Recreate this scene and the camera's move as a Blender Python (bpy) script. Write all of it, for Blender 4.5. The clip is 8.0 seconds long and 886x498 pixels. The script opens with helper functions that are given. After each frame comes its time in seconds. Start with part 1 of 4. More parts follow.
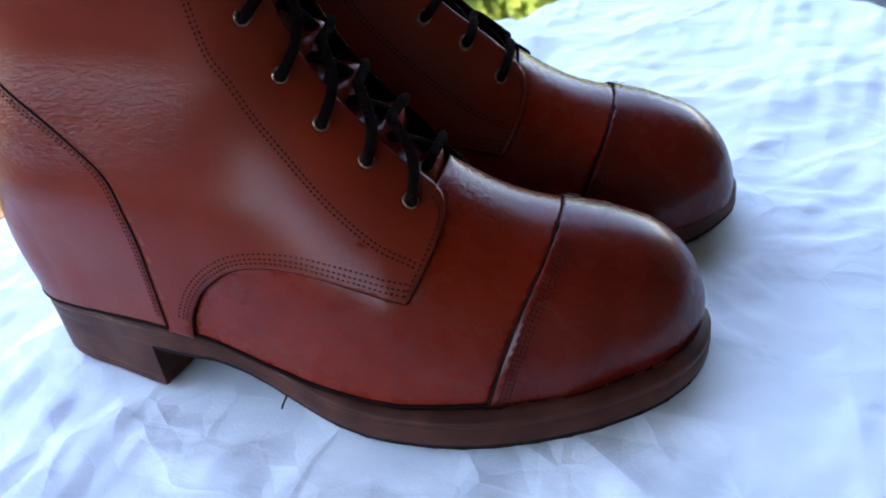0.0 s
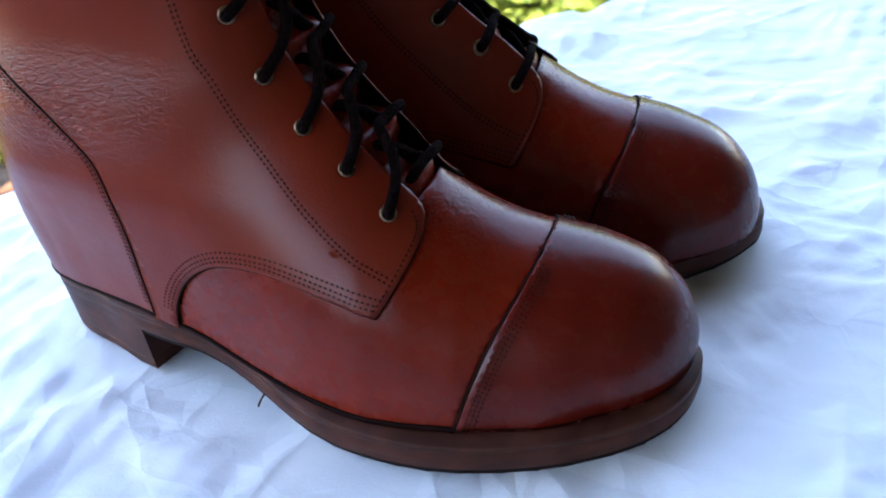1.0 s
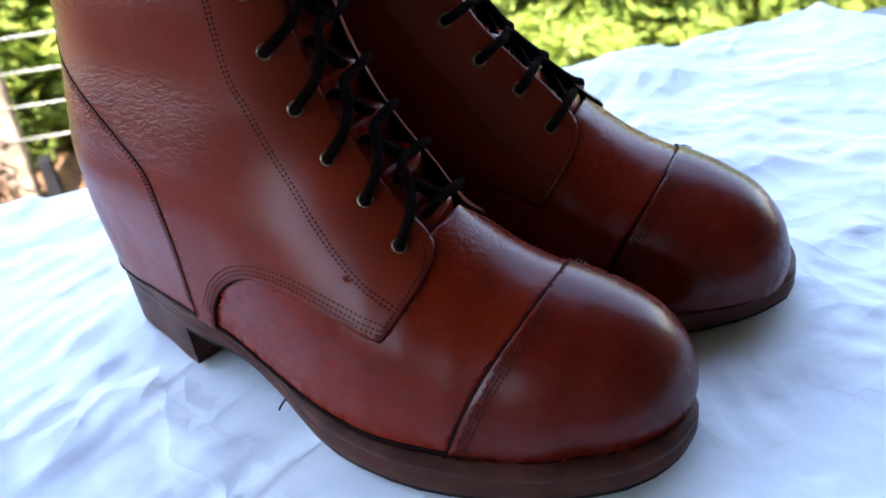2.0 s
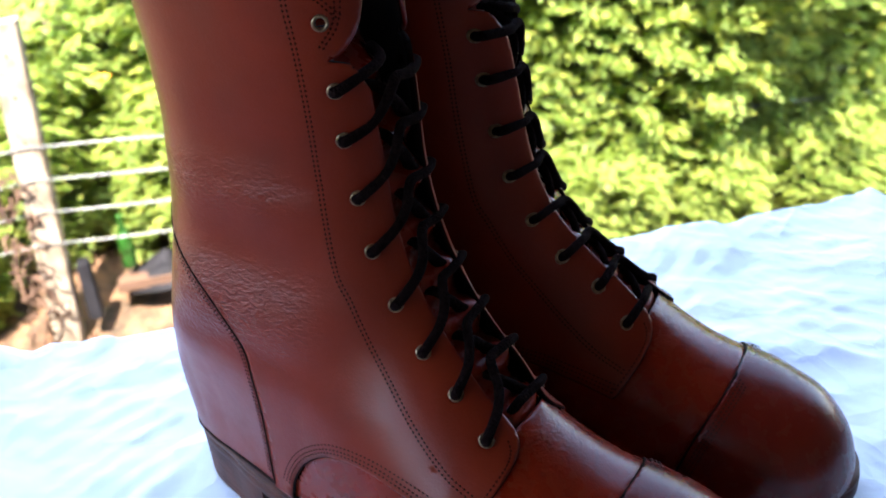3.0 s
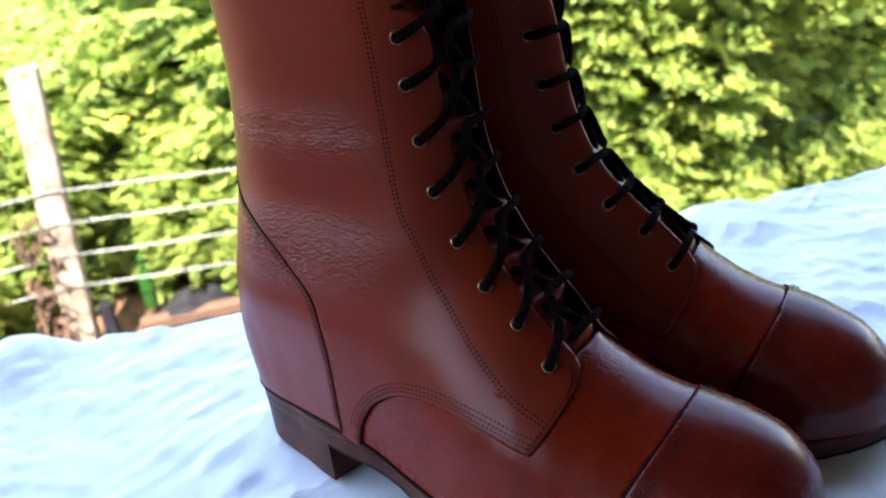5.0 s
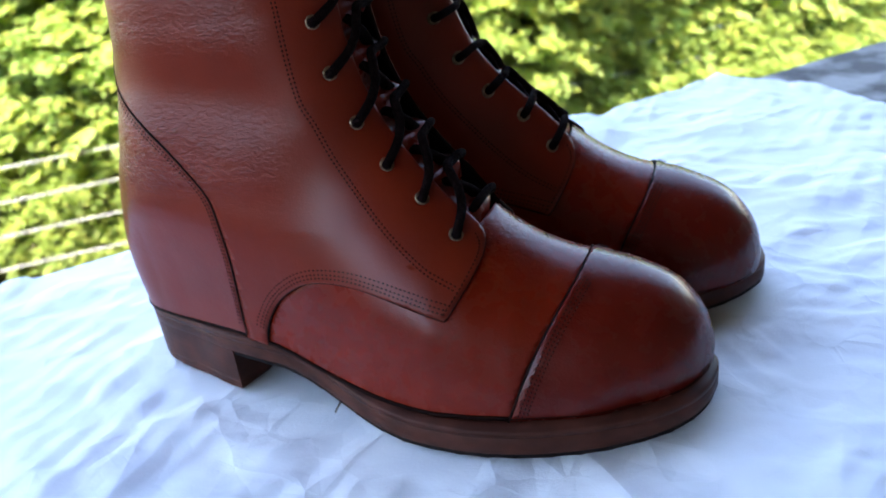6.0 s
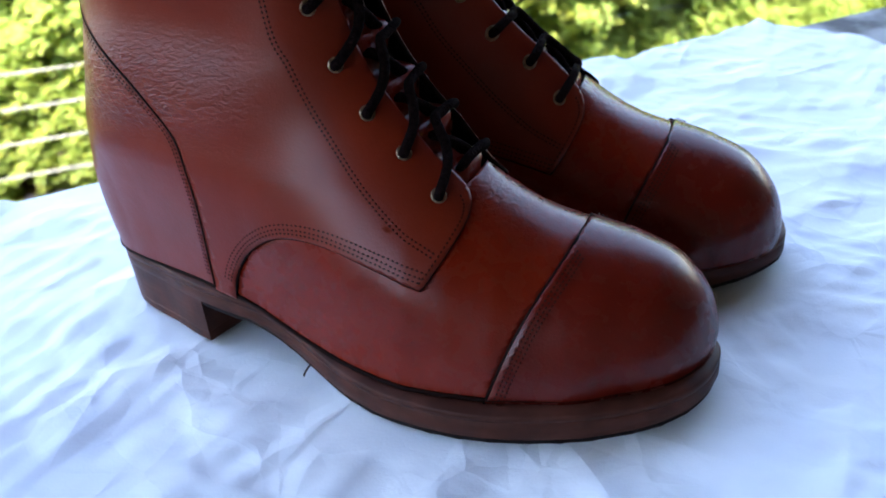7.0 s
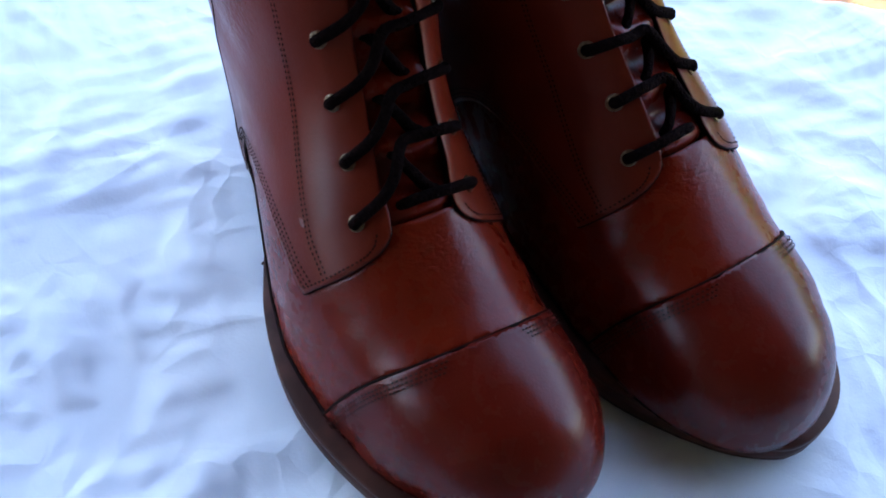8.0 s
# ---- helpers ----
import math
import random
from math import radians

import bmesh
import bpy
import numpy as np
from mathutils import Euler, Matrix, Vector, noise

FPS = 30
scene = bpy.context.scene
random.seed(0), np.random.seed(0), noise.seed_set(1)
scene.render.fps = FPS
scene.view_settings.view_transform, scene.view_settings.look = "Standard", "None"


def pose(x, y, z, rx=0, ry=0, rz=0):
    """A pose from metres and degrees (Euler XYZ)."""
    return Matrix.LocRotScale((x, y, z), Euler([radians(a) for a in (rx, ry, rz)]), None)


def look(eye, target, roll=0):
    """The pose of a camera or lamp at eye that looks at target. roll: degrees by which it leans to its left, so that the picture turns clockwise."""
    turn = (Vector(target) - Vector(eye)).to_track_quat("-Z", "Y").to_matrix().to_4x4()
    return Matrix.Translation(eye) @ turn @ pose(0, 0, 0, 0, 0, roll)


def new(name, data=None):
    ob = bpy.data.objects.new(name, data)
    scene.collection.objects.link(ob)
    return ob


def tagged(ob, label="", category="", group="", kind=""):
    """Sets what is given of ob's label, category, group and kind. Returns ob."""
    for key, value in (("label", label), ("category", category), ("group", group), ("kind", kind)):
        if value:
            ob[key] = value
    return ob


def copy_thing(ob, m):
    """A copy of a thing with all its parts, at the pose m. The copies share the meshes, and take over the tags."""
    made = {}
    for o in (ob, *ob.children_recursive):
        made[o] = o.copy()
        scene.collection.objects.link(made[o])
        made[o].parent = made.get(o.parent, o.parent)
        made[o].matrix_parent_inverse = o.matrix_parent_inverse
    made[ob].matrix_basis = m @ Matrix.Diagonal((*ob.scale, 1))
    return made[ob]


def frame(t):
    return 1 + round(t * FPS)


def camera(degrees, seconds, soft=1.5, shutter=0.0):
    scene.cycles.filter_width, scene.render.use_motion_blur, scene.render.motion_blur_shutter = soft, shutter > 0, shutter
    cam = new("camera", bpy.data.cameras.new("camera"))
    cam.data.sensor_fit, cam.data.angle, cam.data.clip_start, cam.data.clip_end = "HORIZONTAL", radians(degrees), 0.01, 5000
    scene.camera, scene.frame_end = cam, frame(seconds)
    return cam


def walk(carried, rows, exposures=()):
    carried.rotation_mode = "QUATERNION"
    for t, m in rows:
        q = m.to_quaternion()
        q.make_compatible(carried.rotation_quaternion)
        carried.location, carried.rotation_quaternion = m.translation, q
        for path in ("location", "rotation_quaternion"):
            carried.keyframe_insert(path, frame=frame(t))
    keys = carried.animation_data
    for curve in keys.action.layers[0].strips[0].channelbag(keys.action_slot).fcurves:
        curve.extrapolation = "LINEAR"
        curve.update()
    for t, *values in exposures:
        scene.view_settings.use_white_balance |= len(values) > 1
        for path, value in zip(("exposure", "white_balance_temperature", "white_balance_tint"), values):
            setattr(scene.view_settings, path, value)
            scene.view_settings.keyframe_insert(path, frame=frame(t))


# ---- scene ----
cam = camera(49.5, 8.0, soft=1.8)
cam.data.dof.use_dof, cam.data.dof.focus_distance, cam.data.dof.aperture_fstop = True, 0.42, 13.5
PATH = [
    (0, (0.2425, -0.3022, 0.2842), (-0.0195, 0.4925, -0.2633), -9.63),
    (0.5, (0.2483, -0.2961, 0.2819), (-0.0577, 0.4857, -0.2614), -9.04),
    (1, (0.2826, -0.2684, 0.2865), (-0.0754, 0.4784, -0.2739), -8.81),
    (1.2, (0.2994, -0.2628, 0.2939), (-0.0873, 0.4697, -0.2663), -7.94),
    (2.3, (0.3314, -0.2563, 0.3112), (-0.1555, 0.4372, -0.2198), -8.68),
    (2.5, (0.3249, -0.2639, 0.3221), (-0.1571, 0.4603, -0.1711), -6.88),
    (3, (0.3101, -0.2716, 0.3470), (-0.2032, 0.4665, -0.0910), -5.31),
    (3.5, (0.3121, -0.2805, 0.3555), (-0.2225, 0.4934, 0.0159), -4.73),
    (4, (0.3236, -0.2993, 0.3579), (-0.2394, 0.4705, 0.0571), -5.83),
    (4.5, (0.3151, -0.3090, 0.3476), (-0.2550, 0.4349, -0.0013), -4.95),
    (5, (0.3117, -0.3191, 0.3181), (-0.2184, 0.4298, -0.0795), -7.63),
    (5.2, (0.3097, -0.3221, 0.3171), (-0.1903, 0.4329, -0.1069), -8.33),
    (6.5, (0.2826, -0.3815, 0.2681), (-0.0478, 0.4551, -0.1689), -7.70),
    (7, (0.2935, -0.3152, 0.2772), (-0.0991, 0.4564, -0.2233), -5.83),
    (7.5, (0.3470, -0.1813, 0.3196), (-0.2033, 0.3420, -0.3309), -1.36),
    (8, (0.3505, -0.0763, 0.3755), (-0.1946, 0.2155, -0.4104), 2.12),
]
walk(cam, [(t, look(eye, target, roll)) for t, eye, target, roll in PATH], [(0.0, 3.47, 6750, 14), (1.0, 3.58, 6850, 14), (3.5, 3.58, 6750, 14), (4.5, 3.40, 6750, 14), (6.5, 3.42, 6750, 14), (8.0, 3.38, 6600, 14)])

# ---- light ----
TABLE_ROT = 46.2  # degrees between the boots and the table's long edge
D = Vector((math.cos(radians(TABLE_ROT)), math.sin(radians(TABLE_ROT)), 0))
N = Vector((-D.y, D.x, 0))


def uv(u, v, z=0.0):
    """A place by the distance along the table, out towards the garden, and up."""
    p = D * u + N * v
    return (p.x, p.y, z)


SUN_FROM = Vector(uv(-0.20, -0.65, 1.20)).normalized()
world = bpy.data.worlds.new("sky")
world.use_nodes = True
scene.world = world
wn = world.node_tree
sky = wn.nodes.new("ShaderNodeTexSky")
sky.sky_type, sky.sun_disc = "NISHITA", False
sky.sun_elevation, sky.sun_rotation = math.asin(SUN_FROM.z), math.atan2(SUN_FROM.x, SUN_FROM.y)
wn.links.new(sky.outputs[0], wn.nodes["Background"].inputs[0])
wn.nodes["Background"].inputs[1].default_value = 0.15
sun = new("sun", bpy.data.lights.new("sun", "SUN"))
sun.data.energy, sun.data.angle, sun.data.color = 5.0, radians(0.5), (1.0, 0.93, 0.82)
sun.matrix_world = look(SUN_FROM * 10, (0, 0, 0))


# ---- materials ----
def material(name, colour, rough=0.6, metal=0.0, spec=0.5):
    m = bpy.data.materials.new(name)
    m.use_nodes = True
    b = m.node_tree.nodes["Principled BSDF"]
    b.inputs["Base Color"].default_value = (*colour, 1)
    b.inputs["Roughness"].default_value, b.inputs["Metallic"].default_value = rough, metal
    b.inputs["Specular IOR Level"].default_value = spec
    return m


def node(m, kind, **values):
    n = m.node_tree.nodes.new(kind)
    for key, value in values.items():
        n.inputs[key.replace("_", " ")].default_value = value
    return n


def mottle(m, a, b, scale, spot="Base Color", detail=4.0, coords="Object", low=0.35, high=0.65):
    """Mix two values or colours of an input by noise."""
    t = m.node_tree
    co = node(m, "ShaderNodeTexCoord")
    n = node(m, "ShaderNodeTexNoise", Scale=scale, Detail=detail)
    r = node(m, "ShaderNodeValToRGB")
    r.color_ramp.elements[0].position, r.color_ramp.elements[1].position = low, high
    a = a if isinstance(a, tuple) else (a, a, a)
    b = b if isinstance(b, tuple) else (b, b, b)
    r.color_ramp.elements[0].color, r.color_ramp.elements[1].color = (*a, 1), (*b, 1)
    t.links.new(co.outputs[coords], n.inputs["Vector"])
    t.links.new(n.outputs[0], r.inputs[0])
    t.links.new(r.outputs[0], t.nodes["Principled BSDF"].inputs[spot])
    return r


def relief(m, scale, distance, strength=0.5, kind="ShaderNodeTexNoise", detail=5.0, stretch=(1, 1, 1)):
    """Adds fine bump, on top of any that is there."""
    t = m.node_tree
    co = node(m, "ShaderNodeTexCoord")
    mp = node(m, "ShaderNodeMapping", Scale=stretch)
    n = node(m, kind, Scale=scale)
    if kind == "ShaderNodeTexNoise":
        n.inputs["Detail"].default_value = detail
    b = node(m, "ShaderNodeBump", Strength=strength, Distance=distance)
    t.links.new(co.outputs["Object"], mp.inputs[0])
    t.links.new(mp.outputs[0], n.inputs["Vector"])
    t.links.new(n.outputs[0], b.inputs["Height"])
    spot = t.nodes["Principled BSDF"].inputs["Normal"]
    if spot.is_linked:
        t.links.new(spot.links[0].from_socket, b.inputs["Normal"])
    t.links.new(b.outputs[0], spot)
    return n


ANKLE = (((0.105, 0.0), (0.128, 1.0), (0.150, 0.9), (0.166, 0.12), (0.180, 0.15), (0.196, 0.75), (0.215, 0.0)), 0.062, 0.03)
INSTEP = (((0.072, 0.0), (0.080, 0.25), (0.090, 0.45), (0.100, 0.0)), 0.176, 0.152)


def leather(name, dark, light, rough=0.3, creased=None):
    m = material(name, light, rough)
    b = m.node_tree.nodes["Principled BSDF"]
    mottle(m, dark, light, 22.0, detail=6.0, low=0.15, high=0.85)
    mottle(m, rough - 0.05, rough + 0.08, 120.0, "Roughness", detail=6.0, low=0.1, high=0.9)
    b.inputs["Specular IOR Level"].default_value = 0.21
    b.inputs["Coat Weight"].default_value, b.inputs["Coat Roughness"].default_value = 0.04, 0.2
    relief(m, 900.0, 0.0002, 0.22, "ShaderNodeTexVoronoi")
    relief(m, 240.0, 0.0005, 0.15)
    if creased:
        # fine creases in bands where the leather bends
        stops, x_out, x_in = creased
        t = m.node_tree
        co, sep = node(m, "ShaderNodeTexCoord"), node(m, "ShaderNodeSeparateXYZ")
        mp = node(m, "ShaderNodeMapping", Scale=(0.42, 0.42, 1.0), Rotation=(0, radians(-8), 0))
        n = node(m, "ShaderNodeTexNoise", Scale=520.0, Detail=3.0, Distortion=0.8)
        wide = node(m, "ShaderNodeTexNoise", Scale=26.0, Detail=2.0)
        curve = node(m, "ShaderNodeValToRGB")
        curve.color_ramp.elements[0].position, curve.color_ramp.elements[1].position = stops[0][0] * 3, stops[-1][0] * 3
        for z, v in stops[1:-1]:
            curve.color_ramp.elements.new(z * 3).color = (v, v, v, 1)
        for e in (curve.color_ramp.elements[0], curve.color_ramp.elements[-1]):
            e.color = (0, 0, 0, 1)
        tall = node(m, "ShaderNodeMath")
        tall.operation = "MULTIPLY"
        tall.inputs[1].default_value = 3.0
        front = node(m, "ShaderNodeMapRange")
        for key, value in (("From Min", x_out), ("From Max", x_in), ("To Min", 0.0), ("To Max", 1.0)):
            front.inputs[key].default_value = value
        mul, mul2 = node(m, "ShaderNodeMath"), node(m, "ShaderNodeMath")
        mul.operation = mul2.operation = "MULTIPLY"
        bump = node(m, "ShaderNodeBump", Distance=0.0023)
        t.links.new(co.outputs["Object"], sep.inputs[0])
        t.links.new(co.outputs["Object"], mp.inputs[0])
        t.links.new(co.outputs["Object"], wide.inputs["Vector"])
        t.links.new(mp.outputs[0], n.inputs["Vector"])
        t.links.new(sep.outputs["Z"], tall.inputs[0])
        t.links.new(tall.outputs[0], curve.inputs[0])
        t.links.new(sep.outputs["X"], front.inputs["Value"])
        t.links.new(curve.outputs[0], mul.inputs[0])
        t.links.new(front.outputs[0], mul.inputs[1])
        t.links.new(mul.outputs[0], mul2.inputs[0])
        t.links.new(wide.outputs[0], mul2.inputs[1])
        t.links.new(mul2.outputs[0], bump.inputs["Strength"])
        t.links.new(n.outputs[0], bump.inputs["Height"])
        spot = b.inputs["Normal"]
        t.links.new(spot.links[0].from_socket, bump.inputs["Normal"])
        t.links.new(bump.outputs[0], spot)
    return m


M_UPPER = leather("upper_leather", (0.098, 0.0060, 0.0016), (0.190, 0.0120, 0.0026), 0.26, INSTEP)
M_CAP = leather("cap_leather", (0.070, 0.0046, 0.0020), (0.132, 0.0084, 0.0032), 0.25)
M_SHAFT = leather("shaft_leather", (0.102, 0.0086, 0.0026), (0.182, 0.0166, 0.0046), 0.32, ANKLE)
M_LINING = material("lining", (0.008, 0.006, 0.006), 0.9, spec=0.1)
mottle(M_LINING, (0.007, 0.006, 0.006), (0.016, 0.012, 0.011), 60.0)
M_EDGE = material("dyed_edge_and_crease", (0.007, 0.0025, 0.0018), 0.7, spec=0.04)
M_THREAD = material("thread", (0.020, 0.0060, 0.0035), 0.8, spec=0.1)
M_SOLE = material("sole_edge", (0.05, 0.015, 0.009), 0.48, spec=0.12)
mottle(M_SOLE, (0.040, 0.0115, 0.0070), (0.080, 0.0240, 0.0150), 70.0)
relief(M_SOLE, 300.0, 0.0006, 0.4, stretch=(0.15, 0.15, 1.6))
M_TREAD = material("tread_rubber", (0.008, 0.006, 0.006), 0.8, spec=0.1)
M_LACE = material("lace", (0.006, 0.003, 0.003), 0.95, spec=0.02)
relief(M_LACE, 900.0, 0.0006, 0.9, "ShaderNodeTexVoronoi")
mottle(M_LACE, (0.0035, 0.0016, 0.0016), (0.010, 0.0048, 0.0042), 700.0)
M_BRASS = material("eyelet_metal", (0.30, 0.22, 0.14), 0.38, 1.0)
mottle(M_BRASS, (0.12, 0.078, 0.045), (0.30, 0.22, 0.14), 400.0)
M_CLOTH = material("cloth", (0.76, 0.79, 0.83), 0.85, spec=0.2)
mottle(M_CLOTH, (0.72, 0.75, 0.80), (0.82, 0.83, 0.85), 14.0)
relief(M_CLOTH, 30.0, 0.002, 0.06)


def crumple(m, scale, distance, strength, warp=0.035):
    """Sharp random creases: ridges along the borders of warped cells, fading in and out."""
    t = m.node_tree
    co, n = node(m, "ShaderNodeTexCoord"), node(m, "ShaderNodeTexNoise", Scale=scale * 0.6, Detail=2.0)
    bend, shift = node(m, "ShaderNodeVectorMath"), node(m, "ShaderNodeVectorMath")
    bend.operation, shift.operation = "MULTIPLY_ADD", "ADD"
    bend.inputs[1].default_value = (warp, warp, warp)
    v = node(m, "ShaderNodeTexVoronoi", Scale=scale)
    v.feature = "DISTANCE_TO_EDGE"
    fade = node(m, "ShaderNodeTexNoise", Scale=scale * 0.45, Detail=1.0)
    ramp, mul = node(m, "ShaderNodeMapRange"), node(m, "ShaderNodeMath")
    for key, value in (("From Min", 0.42), ("From Max", 0.62), ("To Min", 0.0), ("To Max", strength)):
        ramp.inputs[key].default_value = value
    cut = node(m, "ShaderNodeMath")
    cut.operation, mul.operation = "MINIMUM", "MULTIPLY"
    cut.inputs[1].default_value, mul.inputs[1].default_value = 0.30, -1.0
    b = node(m, "ShaderNodeBump", Distance=distance)
    t.links.new(co.outputs["Object"], n.inputs["Vector"])
    t.links.new(n.outputs["Color"], bend.inputs[0])
    t.links.new(co.outputs["Object"], bend.inputs[2])
    t.links.new(bend.outputs[0], v.inputs["Vector"])
    t.links.new(co.outputs["Object"], fade.inputs["Vector"])
    t.links.new(fade.outputs[0], ramp.inputs["Value"])
    t.links.new(ramp.outputs[0], b.inputs["Strength"])
    t.links.new(v.outputs["Distance"], cut.inputs[0])
    t.links.new(cut.outputs[0], mul.inputs[0])
    t.links.new(mul.outputs[0], b.inputs["Height"])
    spot = t.nodes["Principled BSDF"].inputs["Normal"]
    if spot.is_linked:
        t.links.new(spot.links[0].from_socket, b.inputs["Normal"])
    t.links.new(b.outputs[0], spot)


crumple(M_CLOTH, 16.0, 0.012, 0.55)
crumple(M_CLOTH, 38.0, 0.006, 0.50, 0.02)
relief(M_CLOTH, 700.0, 0.0006, 0.2)


# ---- building helpers ----
def mesh_object(name, verts, faces, mats, parent=None, smooth=True, index=None, label=""):
    me = bpy.data.meshes.new(name)
    me.from_pydata([tuple(v) for v in verts], [], [tuple(f) for f in faces])
    for m in mats if isinstance(mats, (list, tuple)) else [mats]:
        me.materials.append(m)
    if index is not None:
        me.polygons.foreach_set("material_index", np.asarray(index, dtype=np.int32))
    me.polygons.foreach_set("use_smooth", np.full(len(me.polygons), smooth))
    me.update()
    ob = new(name, me)
    if parent:
        ob.parent = parent
    if label:
        ob["label"] = label
    return ob


def part(name, bm, mat, parent, label="", smooth=False):
    me = bpy.data.meshes.new(name)
    bm.to_mesh(me)
    bm.free()
    me.materials.append(mat)
    me.polygons.foreach_set("use_smooth", np.full(len(me.polygons), smooth))
    ob = new(name, me)
    if parent:
        ob.parent = parent
    if label:
        ob["label"] = label
    return ob


def tube(points, radius, sides=8, closed=False):
    """Vertices and faces of a round cord along points; radius may differ from point to point."""
    p = np.asarray(points, float)
    r = np.broadcast_to(np.asarray(radius, float), (len(p),))
    tan = np.gradient(p, axis=0)
    if closed:
        tan = np.roll(p, -1, 0) - np.roll(p, 1, 0)
    tan /= np.linalg.norm(tan, axis=1)[:, None] + 1e-12
    up = np.array([0.0, 0, 1]) if abs(tan[0, 2]) < 0.9 else np.array([1.0, 0, 0])
    verts, faces = [], []
    n = np.cross(tan[0], up)
    for i in range(len(p)):
        n = n - tan[i] * (n @ tan[i])
        n /= np.linalg.norm(n)
        c = np.cross(tan[i], n)
        for k in range(sides):
            a = 2 * math.pi * k / sides
            verts.append(p[i] + r[i] * (math.cos(a) * n + math.sin(a) * c))
    for i in range(len(p) - (0 if closed else 1)):
        j = (i + 1) % len(p)
        for k in range(sides):
            l = (k + 1) % sides
            faces.append((i * sides + k, i * sides + l, j * sides + l, j * sides + k))
    if not closed:
        faces.append(tuple(range(sides))[::-1])
        faces.append(tuple((len(p) - 1) * sides + k for k in range(sides)))
    return verts, faces


def smooth_line(points, n):
    """n points along a Catmull-Rom curve through the given ones, evenly spaced."""
    p = np.asarray(points, float)
    q = np.vstack([2 * p[0] - p[1], p, 2 * p[-1] - p[-2]])
    out = []
    for i in range(1, len(q) - 2):
        for t in np.linspace(0, 1, 24, endpoint=False):
            a, b, c, d = q[i - 1], q[i], q[i + 1], q[i + 2]
            out.append(0.5 * (2 * b + (c - a) * t + (2 * a - 5 * b + 4 * c - d) * t * t + (3 * b - a - 3 * c + d) * t ** 3))
    out.append(p[-1])
    out = np.array(out)
    s = np.r_[0, np.cumsum(np.linalg.norm(np.diff(out, axis=0), axis=1))]
    at = np.linspace(0, s[-1], n)
    return np.stack([np.interp(at, s, out[:, k]) for k in range(out.shape[1])], 1)


def line_distance(x, z, line):
    """Distance in the side view from points to a polyline."""
    best = np.full(x.shape, 1e9)
    for a, b in zip(line[:-1], line[1:]):
        d = b - a
        t = np.clip(((x - a[0]) * d[0] + (z - a[1]) * d[1]) / (d @ d + 1e-15), 0, 1)
        best = np.minimum(best, (x - a[0] - t * d[0]) ** 2 + (z - a[1] - t * d[1]) ** 2)
    return np.sqrt(best)


def inside(x, z, poly):
    hit = np.zeros(x.shape, bool)
    for (xa, za), (xb, zb) in zip(poly, np.roll(poly, -1, 0)):
        cross = (za > z) != (zb > z)
        hit ^= cross & (x < (xb - xa) * (z - za) / (zb - za + 1e-15) + xa)
    return hit


def signed(x, z, poly):
    d = line_distance(x, z, np.vstack([poly, poly[:1]]))
    return np.where(inside(x, z, poly), d, -d)


def step(a, b, v):
    t = np.clip((v - a) / (b - a), 0, 1)
    return t * t * (3 - 2 * t)  # falls where b is below a


# ---- the boots: a right boot in its own metres, toe towards +x, outer side towards -y ----
BACK = smooth_line([(-0.0786, 0.034), (-0.0825, 0.06), (-0.0807, 0.08), (-0.0743, 0.1), (-0.0670, 0.12), (-0.0590, 0.14), (-0.0515, 0.17), (-0.0450, 0.21), (-0.0440, 0.25),
                    (-0.0478, 0.301)], 90)
RIDGE = smooth_line([(0.2415, 0.0195), (0.2420, 0.028), (0.2375, 0.044), (0.225, 0.0592), (0.2065, 0.068), (0.186, 0.0737), (0.170, 0.0785),
                     (0.1565, 0.0855), (0.1405, 0.0975), (0.126, 0.1105), (0.112, 0.125), (0.099, 0.142), (0.089, 0.162), (0.0825, 0.187),
                     (0.080, 0.215), (0.080, 0.25), (0.081, 0.306)], 150)
WELT_X = [-0.09, 0.0, 0.012, 0.03, 0.045, 0.065, 0.085, 0.11, 0.16, 0.2, 0.25]
WELT_Z = [0.034, 0.0365, 0.0365, 0.0335, 0.029, 0.0235, 0.0195, 0.0170, 0.0165, 0.0172, 0.0200]


def centre(x, z):
    foot = np.interp(x, [-0.08, 0.0, 0.08, 0.14, 0.2, 0.245], [0.039, 0.033, 0.030, 0.028, 0.031, 0.036])
    return foot + (0.034 - foot) * step(0.09, 0.16, z)


def half_width(x, z, side):
    if side < 0:
        foot = np.interp(x, [-0.08, -0.05, -0.03, 0.0, 0.012, 0.04, 0.066, 0.097, 0.123, 0.16, 0.19, 0.21, 0.25], [0.030, 0.030, 0.0325, 0.038, 0.041, 0.0435, 0.049, 0.0560, 0.060, 0.0585, 0.050, 0.0435, 0.044])
        shaft = np.interp(z, [0.1, 0.15, 0.2, 0.25, 0.3], [0.043, 0.038, 0.033, 0.035, 0.038])
    else:
        foot = np.interp(x, [-0.08, 0.0, 0.05, 0.1, 0.15, 0.18, 0.22, 0.25], [0.030, 0.032, 0.036, 0.045, 0.053, 0.050, 0.044, 0.044])
        shaft = np.interp(z, [0.1, 0.15, 0.2, 0.25, 0.3], [0.039, 0.036, 0.033, 0.035, 0.038])
    high = step(0.055, 0.135, z)
    return foot * (1 - high) + shaft * high


